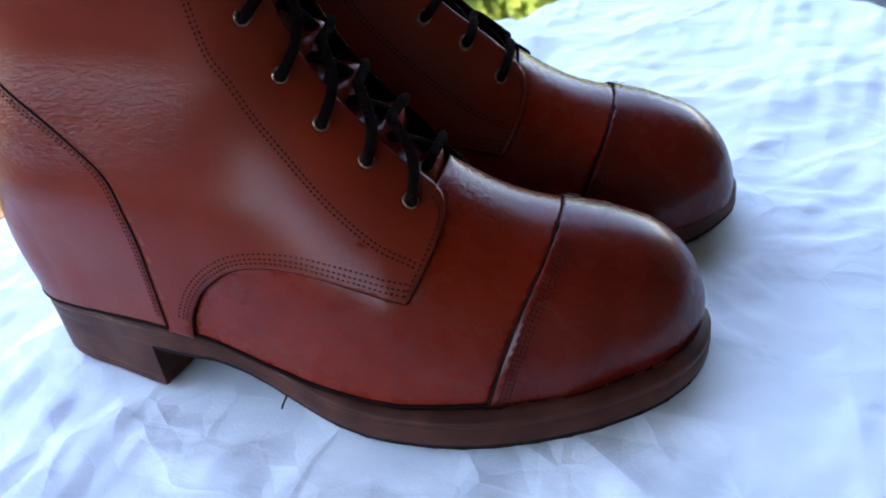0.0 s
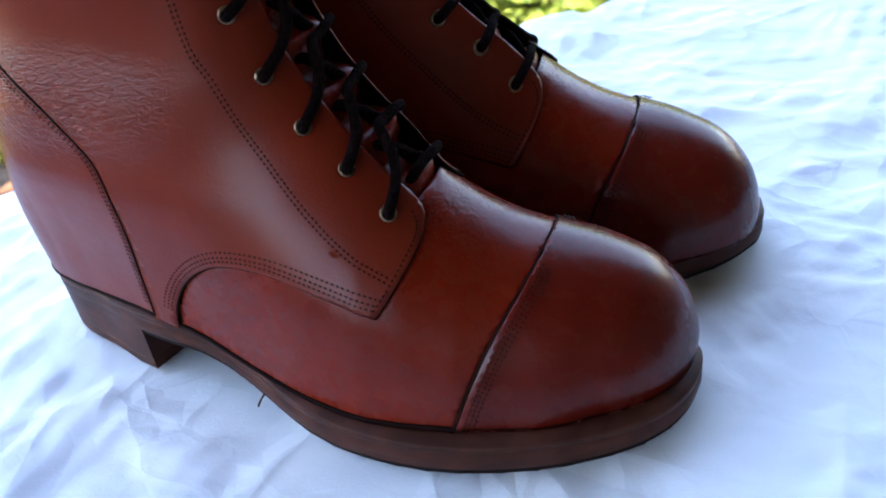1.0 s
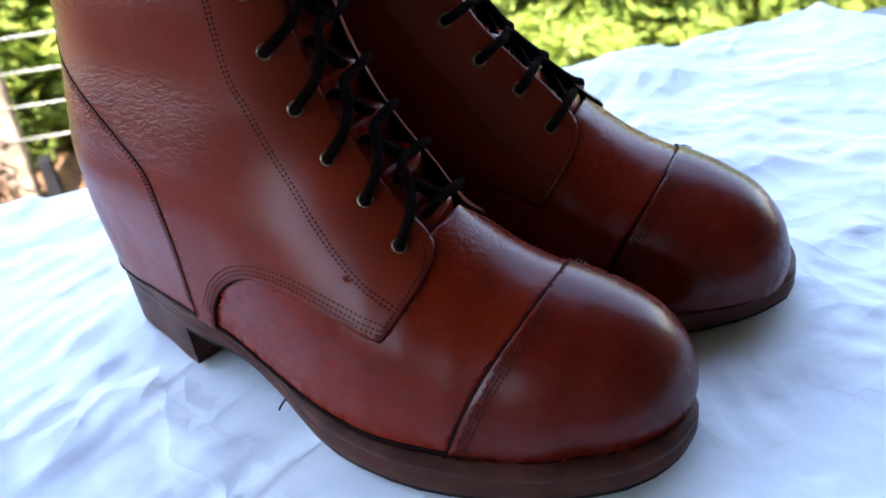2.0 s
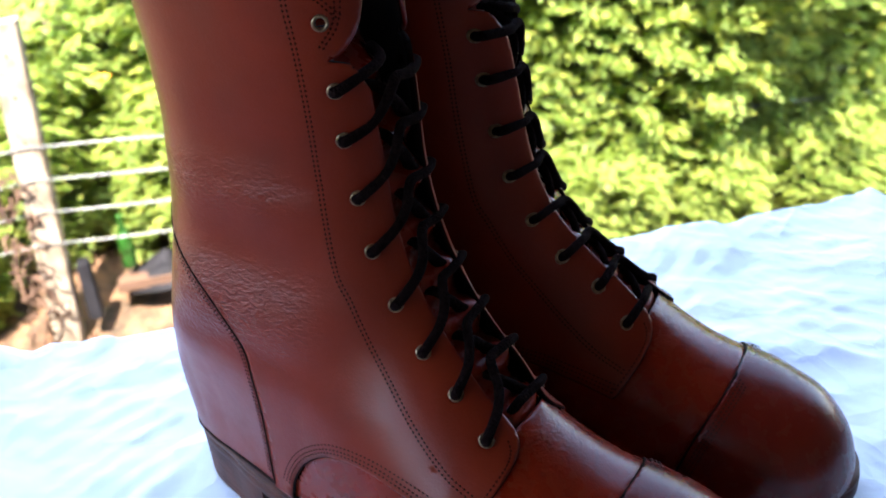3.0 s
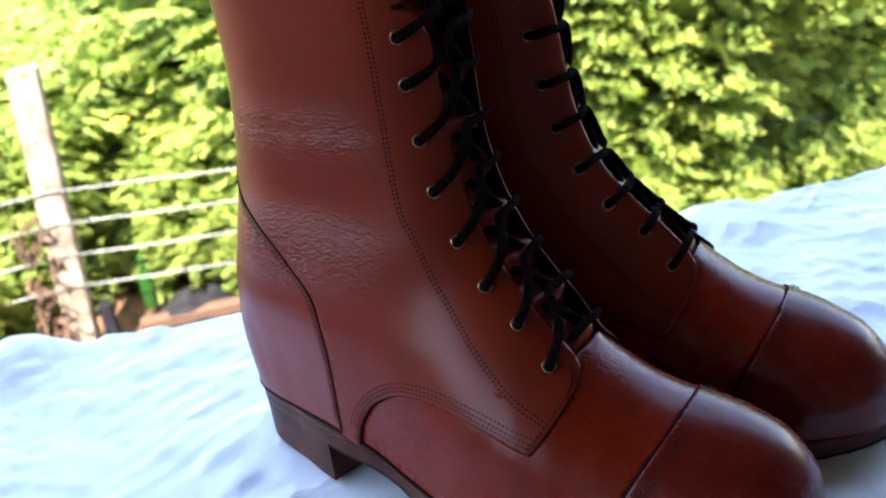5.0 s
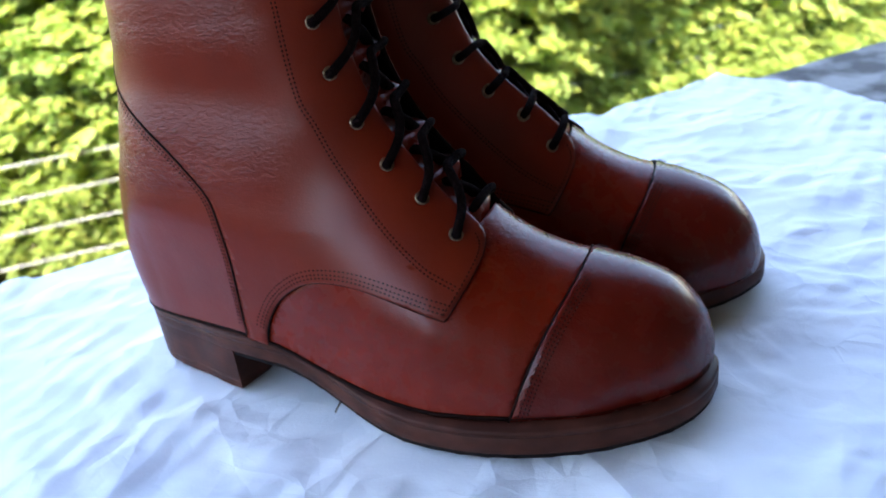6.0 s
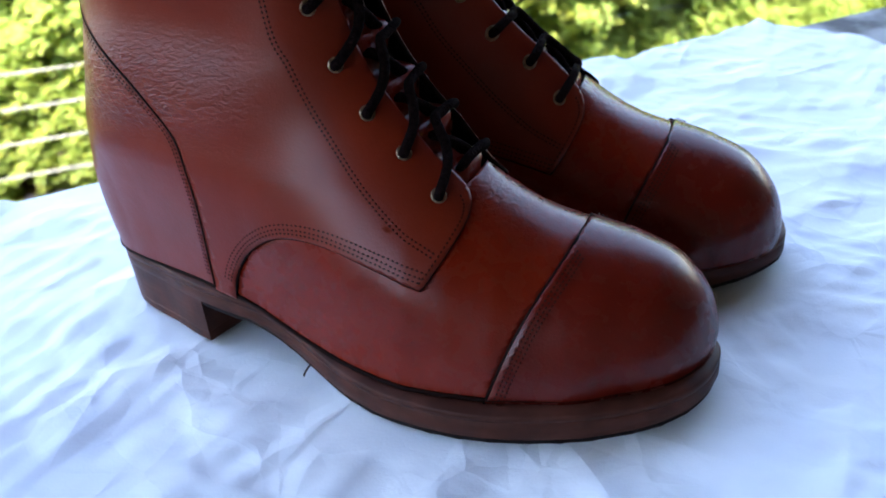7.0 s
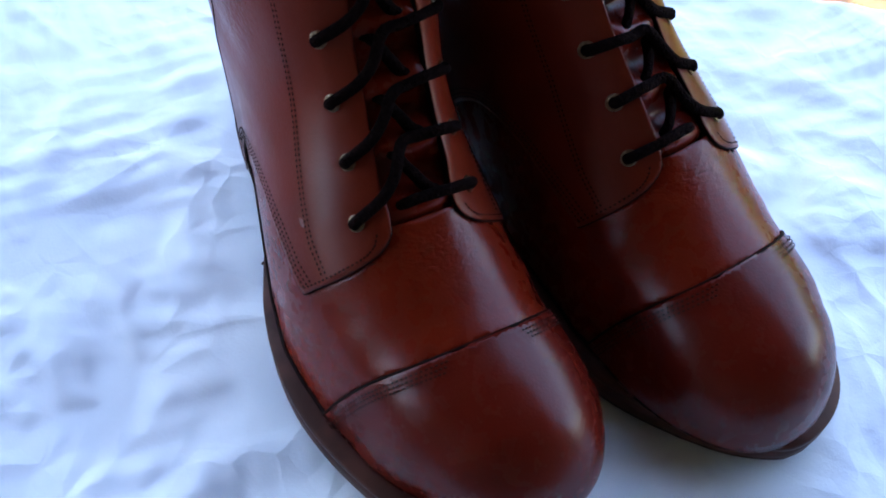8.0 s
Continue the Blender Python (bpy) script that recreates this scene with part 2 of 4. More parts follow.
def skin(x, z, side):
    """y of the upper's surface at a place of the side view."""
    df, db = line_distance(x, z, RIDGE), line_distance(x, z, BACK)
    mid = (1 - step(0.155, 0.205, x)) * (1 - step(0.10, 0.15, z))
    rf = 0.075 + 0.045 * mid - 0.010 * step(0.12, 0.18, z)
    rb = 0.054
    s = np.clip(1 - (1 - np.clip(df / rf, 0, 1)) ** 3, 0, 1) ** (0.5 - 0.05 * mid) * np.sqrt(np.clip(1 - (1 - np.clip(db / rb, 0, 1)) ** 3, 0, 1))
    h = half_width(x, z, side) * s
    # soft folds at the ankle
    band = step(0.105, 0.125, z) * step(0.235, 0.2, z) * step(-0.06, -0.03, x) * step(0.07, 0.03, x)
    h = h + 0.0016 * band * np.cos(2 * math.pi * (z - 0.137 + 0.12 * x) / 0.062) * s
    return centre(x, z) + side * h


def on_skin(x, z, side, lift=0.0):
    """A point on, or lifted off, the surface."""
    x, z = np.atleast_1d(np.asarray(x, float)), np.atleast_1d(np.asarray(z, float))
    e = 0.0004
    y = skin(x, z, side)
    gx = (skin(x + e, z, side) - skin(x - e, z, side)) / (2 * e)
    gz = (skin(x, z + e, side) - skin(x, z - e, side)) / (2 * e)
    n = np.stack([-side * gx, np.full_like(gx, side), -side * gz], 1)
    n /= np.linalg.norm(n, axis=1)[:, None]
    return np.stack([x, y, z], 1) + lift * n, n


CAP_SEAM = smooth_line([(0.156, 0.010), (0.159, 0.0165), (0.1655, 0.034), (0.174, 0.053), (0.1865, 0.0745), (0.19, 0.081)], 40)
VAMP_EDGE = smooth_line([(0.0258, 0.02), (0.0268, 0.0385), (0.0306, 0.0497), (0.0404, 0.0629), (0.0553, 0.0733), (0.0702, 0.0768), (0.0886, 0.0757), (0.1097, 0.0700), (0.1310, 0.0630)], 60)
FRONT_EDGE = smooth_line([(0.1310, 0.0630), (0.1370, 0.0722), (0.1413, 0.0800), (0.1436, 0.0865), (0.1428, 0.0912), (0.1405, 0.0945)], 20)
FACING = smooth_line([(0.1365, 0.0982), (0.124, 0.1090), (0.1100, 0.1235), (0.0970, 0.1405), (0.0870, 0.161), (0.0805, 0.1865), (0.0780, 0.215), (0.0772, 0.238)], 40)
TAB = smooth_line([(0.0750, 0.2475), (0.0737, 0.2500), (0.0672, 0.2528), (0.0717, 0.2550), (0.0762, 0.2638), (0.0779, 0.2782), (0.0756, 0.2945), (0.0690, 0.3025), (0.056, 0.3046)], 34)
COUNTER_EDGE = smooth_line([(0.0136, 0.02), (0.0136, 0.038), (0.0140, 0.060), (0.0145, 0.082), (0.0132, 0.100), (0.0105, 0.1125), (0.0030, 0.1258), (-0.008, 0.1390), (-0.020, 0.1495), (-0.030, 0.1575), (-0.0395, 0.1665), (-0.0445, 0.178)], 60)
STAY = np.stack([BACK[45:, 0] + 0.0042, BACK[45:, 1]], 1)
STAY = STAY[STAY[:, 1] > 0.187]
QUARTER = np.vstack([VAMP_EDGE, FRONT_EDGE[1:], FACING, TAB, [(0.05, 0.33), (-0.2, 0.33), (-0.2, -0.05), (0.025, -0.05)]])
COUNTER = np.vstack([COUNTER_EDGE, STAY, [(-0.043, 0.33), (-0.2, 0.33), (-0.2, -0.05), (0.0136, -0.05)]])
EYELETS = [(0.1312, 0.0949), (0.1148, 0.1107), (0.0987, 0.1267), (0.0859, 0.1468), (0.0764, 0.1704), (0.0716, 0.1938), (0.0691, 0.2193),
           (0.0687, 0.2401), (0.0677, 0.2674), (0.0680, 0.2894)]


def patch(a, b):
    """The side view's net: a from back to front, b from welt to top."""
    bk = np.stack([np.interp(b, np.linspace(0, 1, len(BACK)), BACK[:, k]) for k in (0, 1)], -1)
    fr = np.stack([np.interp(b, np.linspace(0, 1, len(RIDGE)), RIDGE[:, k]) for k in (0, 1)], -1)
    x0, x1 = BACK[0, 0], RIDGE[0, 0]
    bx = x0 + (x1 - x0) * a
    lo = np.stack([bx, np.interp(bx, WELT_X, WELT_Z)], -1)
    lo[..., 1] += (BACK[0, 1] - WELT_Z[0]) * (1 - a) * 0 + (RIDGE[0, 1] - np.interp(x1, WELT_X, WELT_Z)) * a ** 8
    hi = BACK[-1] + (RIDGE[-1] - BACK[-1]) * a[..., None]
    hi[..., 1] += 0.0015 * np.sin(math.pi * a)
    A, B = a[..., None], b[..., None]
    corner = (1 - A) * (1 - B) * BACK[0] + A * (1 - B) * RIDGE[0] + (1 - A) * B * BACK[-1] + A * B * RIDGE[-1]
    return (1 - A) * bk + A * fr + (1 - B) * lo + B * hi - corner


def net(rows, cols):
    """Vertices and labelled triangles of the whole upper, cut cleanly along its seams."""
    tau = np.linspace(0, 1, cols)
    b0 = np.linspace(0, 1, rows)
    all_p, all_t, all_l = [], [], []
    for side in (-1, 1):
        a, b = np.meshgrid((1 - np.cos(math.pi * tau)) / 2, b0)
        a, b = a.copy(), b.copy()
        held = np.zeros(a.shape, bool)

        def fields(p):
            x, z = p[..., 0], p[..., 1]
            cap = np.where(inside(x, z, np.vstack([CAP_SEAM, [(0.4, 0.1), (0.4, -0.1), (0.15, -0.1)]])), 1, -1) * line_distance(x, z, CAP_SEAM)
            return [cap, signed(x, z, QUARTER), signed(x, z, COUNTER), np.minimum((x - 0.1395) * -0.8 + (z - 0.0960) * 0.6, z - 0.085)]

        for k in range(4):
            f = fields(patch(a, b))[k]
            best = np.full(a.shape, 0.5001)
            na, nb = a.copy(), b.copy()
            for axis in (0, 1):
                for way in (1, -1):
                    g = np.roll(f, -way, axis)
                    oa, ob = np.roll(a, -way, axis), np.roll(b, -way, axis)
                    frac = np.where(f * g < 0, f / (f - g + 1e-18), 9.0)
                    edge = [slice(None), slice(None)]
                    edge[axis] = -1 if way == 1 else 0
                    frac[tuple(edge)] = 9.0
                    if axis == 1:
                        frac[:, [0, -1]] = 9.0
                    else:
                        frac[[0, -1], :] = 9.0
                    take = (frac < best) & ~held
                    best = np.where(take, frac, best)
                    na, nb = np.where(take, a + frac * (oa - a), na), np.where(take, b + frac * (ob - b), nb)
            moved = best < 0.5
            a, b, held = na, nb, held | moved
        p = patch(a, b)
        fs = fields(p)
        x, z = p[..., 0], p[..., 1]
        y = skin(x, z, side)
        y[:, 0], y[:, -1] = centre(x[:, 0], z[:, 0]), centre(x[:, -1], z[:, -1])
        base = len(all_p) and sum(len(q) for q in all_p)
        all_p.append(np.stack([x, y, z], -1).reshape(-1, 3))
        on = np.abs(fs[0]) < 1e-5
        for f in fs[1:]:
            on |= np.abs(f) < 1e-5
        idx = np.arange(rows * cols).reshape(rows, cols)
        q = np.stack([idx[:-1, :-1], idx[:-1, 1:], idx[1:, 1:], idx[1:, :-1]], -1).reshape(-1, 4)
        of = on.ravel()
        other = of[q[:, 1]] & of[q[:, 3]] & ~(of[q[:, 0]] & of[q[:, 2]])
        t = np.concatenate([np.where(other[:, None], q[:, [0, 1, 3]], q[:, [0, 1, 2]]), np.where(other[:, None], q[:, [1, 2, 3]], q[:, [0, 2, 3]])])
        mid = np.stack([x.ravel(), z.ravel()], -1)[t].mean(1)
        cap, quarter, counter, gap = fields(mid)
        label = np.where(cap > 0, 1, np.where(counter > 0, 3, np.where(quarter > 0, 2, np.where(gap > 0, -1, 0))))
        hole = np.zeros(len(t), bool)
        for ex, ez in EYELETS:
            hole |= (mid[:, 0] - ex) ** 2 + (mid[:, 1] - ez) ** 2 < 0.0019 ** 2
        label[hole] = -1
        label = np.where(label >= 2, label + (2 if side > 0 else 0), label)
        all_t.append((t if side < 0 else t[:, ::-1]) + base)
        all_l.append(label)
    return np.vstack(all_p), np.vstack(all_t), np.concatenate(all_l)


def shell(points, tris, normals, lift, thick):
    """Pulls the triangles' surface outwards by lift and gives it an inner face and rims."""
    used, flat = np.unique(tris, return_inverse=True)
    t = flat.reshape(-1, 3)
    outer = points[used] + lift * normals[used]
    inner = points[used] + (lift - thick) * normals[used]
    n = len(used)
    edges = np.concatenate([t[:, [0, 1]], t[:, [1, 2]], t[:, [2, 0]]])
    key = np.sort(edges, 1)
    _, first, count = np.unique(key[:, 0] * n + key[:, 1], return_index=True, return_counts=True)
    rim = edges[first[count == 1]]
    faces = [tuple(f) for f in t] + [tuple(f) for f in t[:, ::-1] + n] + [(b, a, a + n, b + n) for a, b in rim]
    index = [0] * len(t) + [1] * len(t) + [2] * len(rim)
    return np.vstack([outer, inner]), faces, index


NET = net(190, 130)
_p, _t, _l = NET
_first, _key = np.unique(np.round(_p / 2e-6).astype(np.int64), axis=0, return_index=True, return_inverse=True)[1:]
_key = _key.ravel()
_fn = np.cross(_p[_t[:, 1]] - _p[_t[:, 0]], _p[_t[:, 2]] - _p[_t[:, 0]])
_acc = np.zeros((_key.max() + 1, 3))
for _c in range(3):
    np.add.at(_acc, _key[_t[:, _c]], _fn)
NET = (_p, _first[_key][_t], _l)
NET_N = _acc[_key] / (np.linalg.norm(_acc[_key], axis=1)[:, None] + 1e-15)

# outlines of the sole seen from above
EDGE_OUT = [(0.2458, 0.0300), (0.2438, 0.0165), (0.2375, 0.0035), (0.2260, -0.0080), (0.2115, -0.0170), (0.190, -0.0265), (0.168, -0.0333), (0.145, -0.0368), (0.121, -0.0360),
            (0.098, -0.0315), (0.080, -0.0248), (0.060, -0.0165), (0.040, -0.0115), (0.012, -0.0105), (-0.010, -0.0055), (-0.030, 0.0020), (-0.050, 0.0080), (-0.064, 0.0145),
            (-0.0755, 0.0255), (-0.0798, 0.0385), (-0.0765, 0.0510), (-0.066, 0.0605), (-0.045, 0.067), (-0.020, 0.0685), (0.010, 0.0690), (0.050, 0.070),
            (0.080, 0.0735), (0.110, 0.080), (0.140, 0.0865), (0.165, 0.0860), (0.185, 0.0808), (0.205, 0.0715), (0.219, 0.0638), (0.2303, 0.0558), (0.2396, 0.0462), (0.2446, 0.0382)]


def outline(n):
    return smooth_line(EDGE_OUT + EDGE_OUT[:1], n + 1)[:-1]


def inset(loop, d):
    tan = np.roll(loop, -1, 0) - np.roll(loop, 1, 0)
    nrm = np.stack([tan[:, 1], -tan[:, 0]], 1) / np.linalg.norm(tan, axis=1)[:, None]
    c = loop.mean(0)
    flip = np.sign(((loop - c) * nrm).sum(1).mean())
    return loop - flip * nrm * np.asarray(d).reshape(-1, 1)


def loft(levels):
    """Faces between closed loops of equal length, closed below and above."""
    n = len(levels[0])
    verts = np.vstack(levels)
    faces = []
    for i in range(len(levels) - 1):
        for k in range(n):
            l = (k + 1) % n
            faces.append((i * n + k, i * n + l, (i + 1) * n + l, (i + 1) * n + k))
    faces.append(tuple(range(n))[::-1])
    faces.append(tuple((len(levels) - 1) * n + k for k in range(n)))
    return verts, faces


def bottom_z(x):
    return np.interp(x, [-0.1, 0.008, 0.03, 0.045, 0.064, 0.085, 0.108, 0.17, 0.2, 0.23, 0.25], [0.0225, 0.0225, 0.0195, 0.0142, 0.0078, 0.0030, 0.0004, 0.0004, 0.0008, 0.0036, 0.0066])


def boot(name, mirror, place, tags, lean=0.0):
    root = new(name)
    root.matrix_world = place
    tagged(root, **tags)

    def put(kind, verts, faces, mats, parent=None, index=None, smooth=True, label=""):
        v = np.array(verts, float)
        # the inner facing stands a little proud of the outer one
        df = line_distance(v[:, 0], v[:, 2], RIDGE)
        yc = centre(v[:, 0], v[:, 2])
        proud = 0.0055 * np.exp(-(df / 0.013) ** 2) * step(yc - 0.002, yc + 0.012, v[:, 1]) * step(0.090, 0.112, v[:, 2]) * (1 - step(0.22, 0.29, v[:, 2]))
        turn = step(0.13, 0.2, v[:, 2])
        v[:, 0] += proud * (0.62 + 0.36 * turn)
        v[:, 2] += proud * (0.78 - 0.68 * turn)
        v[:, 0] -= lean * np.clip(v[:, 2] - 0.11, 0, 1)
        if mirror:
            v[:, 1] *= -1
            faces = [tuple(f)[::-1] for f in faces]
        return mesh_object(kind, v, faces, mats, parent or root, smooth, index, label)

    p, t, lab = NET
    cap_faces = {0: ("vamp", 0.0, M_UPPER), 1: ("toe_cap", 0.0011, M_CAP), 2: ("quarter", 0.0016, M_SHAFT), 3: ("heel_counter", 0.0006, M_SHAFT),
                 4: ("quarter", 0.0016, M_SHAFT), 5: ("heel_counter", 0.0006, M_SHAFT)}
    panels = {}
    for k, (kind, lift, mat) in cap_faces.items():
        v, f, index = shell(p, t[lab == k], NET_N, lift, 0.0026)
        panels[k] = put(kind, v, f, [mat, M_LINING, M_EDGE], index=index)

    # seams, stitches and bound edges
    def cord(line, side, radius, lift, parent, kind, mat, n=90):
        q = smooth_line(line, n)
        pts, _ = on_skin(q[:, 0], q[:, 1], side, lift)
        v, f = tube(pts, radius, 6)
        put(kind, v, f, mat, parent)

    def stitches(line, side, lift, parent, gap=0.0021, rows=(0.0,), size=(0.0016, 0.0010)):
        verts, faces = [], []
        q = smooth_line(line, 400)
        run = np.r_[0, np.cumsum(np.linalg.norm(np.diff(on_skin(q[:, 0], q[:, 1], side)[0], axis=0), axis=1))]
        even = np.linspace(0, run[-1], max(4, int(run[-1] / gap)))
        q = np.stack([np.interp(even, run, q[:, c]) for c in (0, 1)], 1)
        d = np.gradient(q, axis=0)
        d /= np.linalg.norm(d, axis=1)[:, None]
        for r in rows:
            e = q + r * np.stack([d[:, 1], -d[:, 0]], 1)
            pts, nn = on_skin(e[:, 0], e[:, 1], side, lift + 0.00015)
            tan = np.gradient(pts, axis=0)
            for c, n_, t_ in zip(pts, nn, tan):
                t_ = t_ / (np.linalg.norm(t_) + 1e-12)
                s_ = np.cross(n_, t_)
                k = len(verts)
                for u, w in ((-1, 0), (0, -1), (1, 0), (0, 1)):
                    verts.append(c + u * size[0] / 2 * t_ + w * size[1] / 2 * s_ + 0.00005 * n_)
                verts.append(c + 0.0005 * n_)
                faces += [(k, k + 1, k + 4), (k + 1, k + 2, k + 4), (k + 2, k + 3, k + 4), (k + 3, k, k + 4)]
        ob = put("stitching", verts, faces, M_THREAD, parent)
        ob["kind"] = "stuff"

    fine = smooth_line(CAP_SEAM, 160)
    below = fine[:, 1] < np.interp(fine[:, 0], RIDGE[::-1, 0], RIDGE[::-1, 1]) - 0.0001
    fine = fine[below & (fine[:, 1] > 0.0150)]
    low_seam = fine[line_distance(fine[:, 0], fine[:, 1], RIDGE) > 0.0007][::3]
    fine = fine[line_distance(fine[:, 0], fine[:, 1], RIDGE) > 0.0003]
    over = np.vstack([on_skin(fine[:, 0], fine[:, 1], -1, 0.0006)[0], on_skin(fine[:, 0], fine[:, 1], 1, 0.0006)[0][::-1]])
    v, f = tube(smooth_line(over[::3], 150), 0.0007, 6)
    put("seam_edge", v, f, M_EDGE, panels[1])
    for side, kq, kc in ((-1, 2, 3), (1, 4, 5)):
        quarter, counter = panels[kq], panels[kc]
        cord(VAMP_EDGE[8:], side, 0.0008, 0.0005, quarter, "seam_edge", M_EDGE)
        cord(FRONT_EDGE, side, 0.0005, 0.0006, quarter, "seam_edge", M_EDGE, 30)
        cord(np.vstack([COUNTER_EDGE[6:], STAY]), side, 0.0011, 0.0009, counter, "seam_edge", M_EDGE, 130)
        stitches(VAMP_EDGE[10:-1], side, 0.0016, quarter, rows=(-0.0022, -0.0040, -0.0062))
        stitches(FRONT_EDGE[1:], side, 0.0016, quarter, rows=(-0.0022,))
        stitches([(0.0597, 0.2985), (0.0580, 0.2769), (0.0588, 0.2593), (0.0593, 0.2335), (0.0597, 0.1988), (0.0640, 0.1640), (0.0705, 0.1490), (0.0800, 0.1290), (0.0934, 0.1100), (0.1061, 0.0963), (0.1200, 0.0845), (0.1340, 0.0762)],
                 side, 0.0016, quarter, rows=(0.0, 0.0016))
        stitches([(-0.045, 0.2955), (-0.02, 0.2975), (0.03, 0.2988), (0.058, 0.2990), (0.0675, 0.2960), (0.0720, 0.2890), (0.0738, 0.2785), (0.0722, 0.266), (0.0675, 0.2575)], side, 0.0016, quarter, rows=(0.0, 0.0014))
        stitches([(-0.030, 0.2780), (-0.0071, 0.279), (0.0217, 0.2801), (0.0478, 0.2817), (0.0655, 0.2791), (0.0732, 0.2698)], side, 0.0016, quarter, rows=(0.0, 0.0014))
        stitches(COUNTER_EDGE[8:], side, 0.0006, counter, rows=(-0.0028, -0.0044))
        top = np.vstack([[(-0.0455, 0.3012), (-0.02, 0.3030), (0.03, 0.3044)], TAB[::-1][:-4]])
        cord(top, side, 0.0011, 0.0004, quarter, "bound_edge", M_CAP, 90)
        stitches(low_seam[2:], side, 0.0016, panels[1], rows=(0.0030, 0.0048, 0.0066))

    # eyelets
    holes = {}
    for side, kq in ((-1, 2), (1, 4)):
        for k, (ex, ez) in enumerate(EYELETS):
            c, n_ = on_skin(ex, ez, side, 0.0018)
            c, n_ = c[0], n_[0]
            u = np.cross(n_, (0, 0, 1.0))
            u /= np.linalg.norm(u)
            w = np.cross(n_, u)
            ring = [c + 0.0027 * (math.cos(g) * u + math.sin(g) * w) for g in np.linspace(0, 2 * math.pi, 24, endpoint=False)]
            v, f = tube(ring, 0.00072, 8, closed=True)
            put("eyelet", v, f, M_BRASS, panels[kq])
            holes[side, k] = (c, n_)

    # tongue: a padded strip behind the opening
    rr = RIDGE[np.searchsorted(-RIDGE[:, 0], -0.150):]
    rr = np.vstack([rr[rr[:, 1] < 0.304], [(0.0812, 0.3085)]])
    tt = np.gradient(rr, axis=0)
    tt /= np.linalg.norm(tt, axis=1)[:, None]
    nn = np.stack([tt[:, 1], -tt[:, 0]], 1)
    length = np.r_[0, np.cumsum(np.linalg.norm(np.diff(rr, axis=0), axis=1))]
    rows_ = []
    for i, (q, n_) in enumerate(zip(rr, nn)):
        puff = 0.0042 * math.cos(2 * math.pi * (length[i] / 0.0225 + 0.3))
        back = 0.0030 + 0.048 * step(0.20, 0.309, q[1])
        wide = (0.024 + 0.007 * step(0.2, 0.29, q[1])) * (1 - 0.35 * step(0.290, 0.310, q[1]) ** 2)
        yc = float(centre(q[0], q[1]))
        row = []
        for w in np.linspace(-1, 1, 15):
            d = back + 0.012 * abs(w) ** 2.2 - puff * (1 - w * w)
            row.append((q[0] - d * n_[0], yc + wide * w, q[1] - d * n_[1]))
        rows_.append(row)
    v = np.array(rows_).reshape(-1, 3)
    m = len(rows_)
    f = np.array([(i * 15 + k, i * 15 + k + 1, (i + 1) * 15 + k + 1) for i in range(m - 1) for k in range(14)]
                 + [(i * 15 + k, (i + 1) * 15 + k + 1, (i + 1) * 15 + k) for i in range(m - 1) for k in range(14)])
    fn = np.zeros_like(v)
    cr = np.cross(v[f[:, 1]] - v[f[:, 0]], v[f[:, 2]] - v[f[:, 0]])
    for c in range(3):
        np.add.at(fn, f[:, c], cr)
    fn /= np.linalg.norm(fn, axis=1)[:, None]
    v2, f2, index = shell(v, f, fn, 0.0, 0.0022)
    put("tongue", v2, f2, [M_UPPER, M_LINING, M_EDGE], index=index)

    # lace: out of an outer eyelet, up along the facing, then straight across into the next inner eyelet
    def lace(points, r=0.0023):
        v, f = tube(smooth_line(points, 40), r, 10)
        put("lace", v, f, M_LACE)

    over_ = []
    for k in range(8):
        (o, on_), (i, in_) = holes[-1, k], holes[1, k]
        mid = (o + i) / 2
        near = RIDGE[np.argmin((RIDGE[:, 0] - mid[0]) ** 2 + (RIDGE[:, 1] - mid[2]) ** 2)]
        out = np.array([near[0] - mid[0], 0, near[1] - mid[2]])
        out /= np.linalg.norm(out)
        over_.append((np.array([near[0], mid[1], near[1]]), out))
    jit = random.Random(8 if mirror else 4)
    for k in range(8):
        (o, on_), (i, in_), (f0, out) = holes[-1, k], holes[1, k], over_[k]
        if k == 0:
            lace([i - 0.004 * in_, i + 0.0018 * in_, i * 0.6 + f0 * 0.4 + 0.003 * in_, f0 + 0.0022 * out, f0 * 0.65 + o * 0.35 - 0.003 * out, f0 * 0.5 + o * 0.5 - 0.008 * out])
        if k == 7:
            lace([o - 0.004 * on_, o + 0.0018 * on_, o * 0.6 + f0 * 0.4 + 0.003 * on_ + (0, 0, 0.004), f0 * 0.9 + o * 0.1 - 0.002 * out + (0, 0, 0.008), f0 - 0.014 * out + (0, 0.006, 0.010)])
            continue
        (o2, _), (i2, in2), (f2, out2) = holes[-1, k + 1], holes[1, k + 1], over_[k + 1]
        w = jit.uniform(-0.06, 0.06)
        lace([o - 0.004 * on_, o + 0.0018 * on_, o * 0.50 + f0 * 0.30 + f2 * 0.20 + 0.0030 * on_, f0 * (0.34 - w) + f2 * (0.36 + w) + o * 0.15 + o2 * 0.15 + 0.0040 * out,
              f2 * 0.92 + o2 * 0.08 + 0.0042 * out2 + (f2 - f0) * w, f2 * 0.7 + i2 * 0.3 + 0.0030 * out2, i2 + 0.0030 * in2 + (f2 - i2) * 0.12, i2 + 0.0006 * in2, i2 - 0.004 * in2])
        lace([f0 * 0.3 + i * 0.7 - 0.005 * out, f0 * 0.75 + i * 0.25 - 0.0005 * out + (f2 - f0) * 0.15, (f0 + f2) / 2 + 0.0004 * out, f2 * 0.75 + o2 * 0.25 - 0.001 * out2 - (f2 - f0) * 0.1,
              f2 * 0.35 + o2 * 0.65 - 0.006 * out2])

    # welt, sole, tread and heel
    o = outline(170)
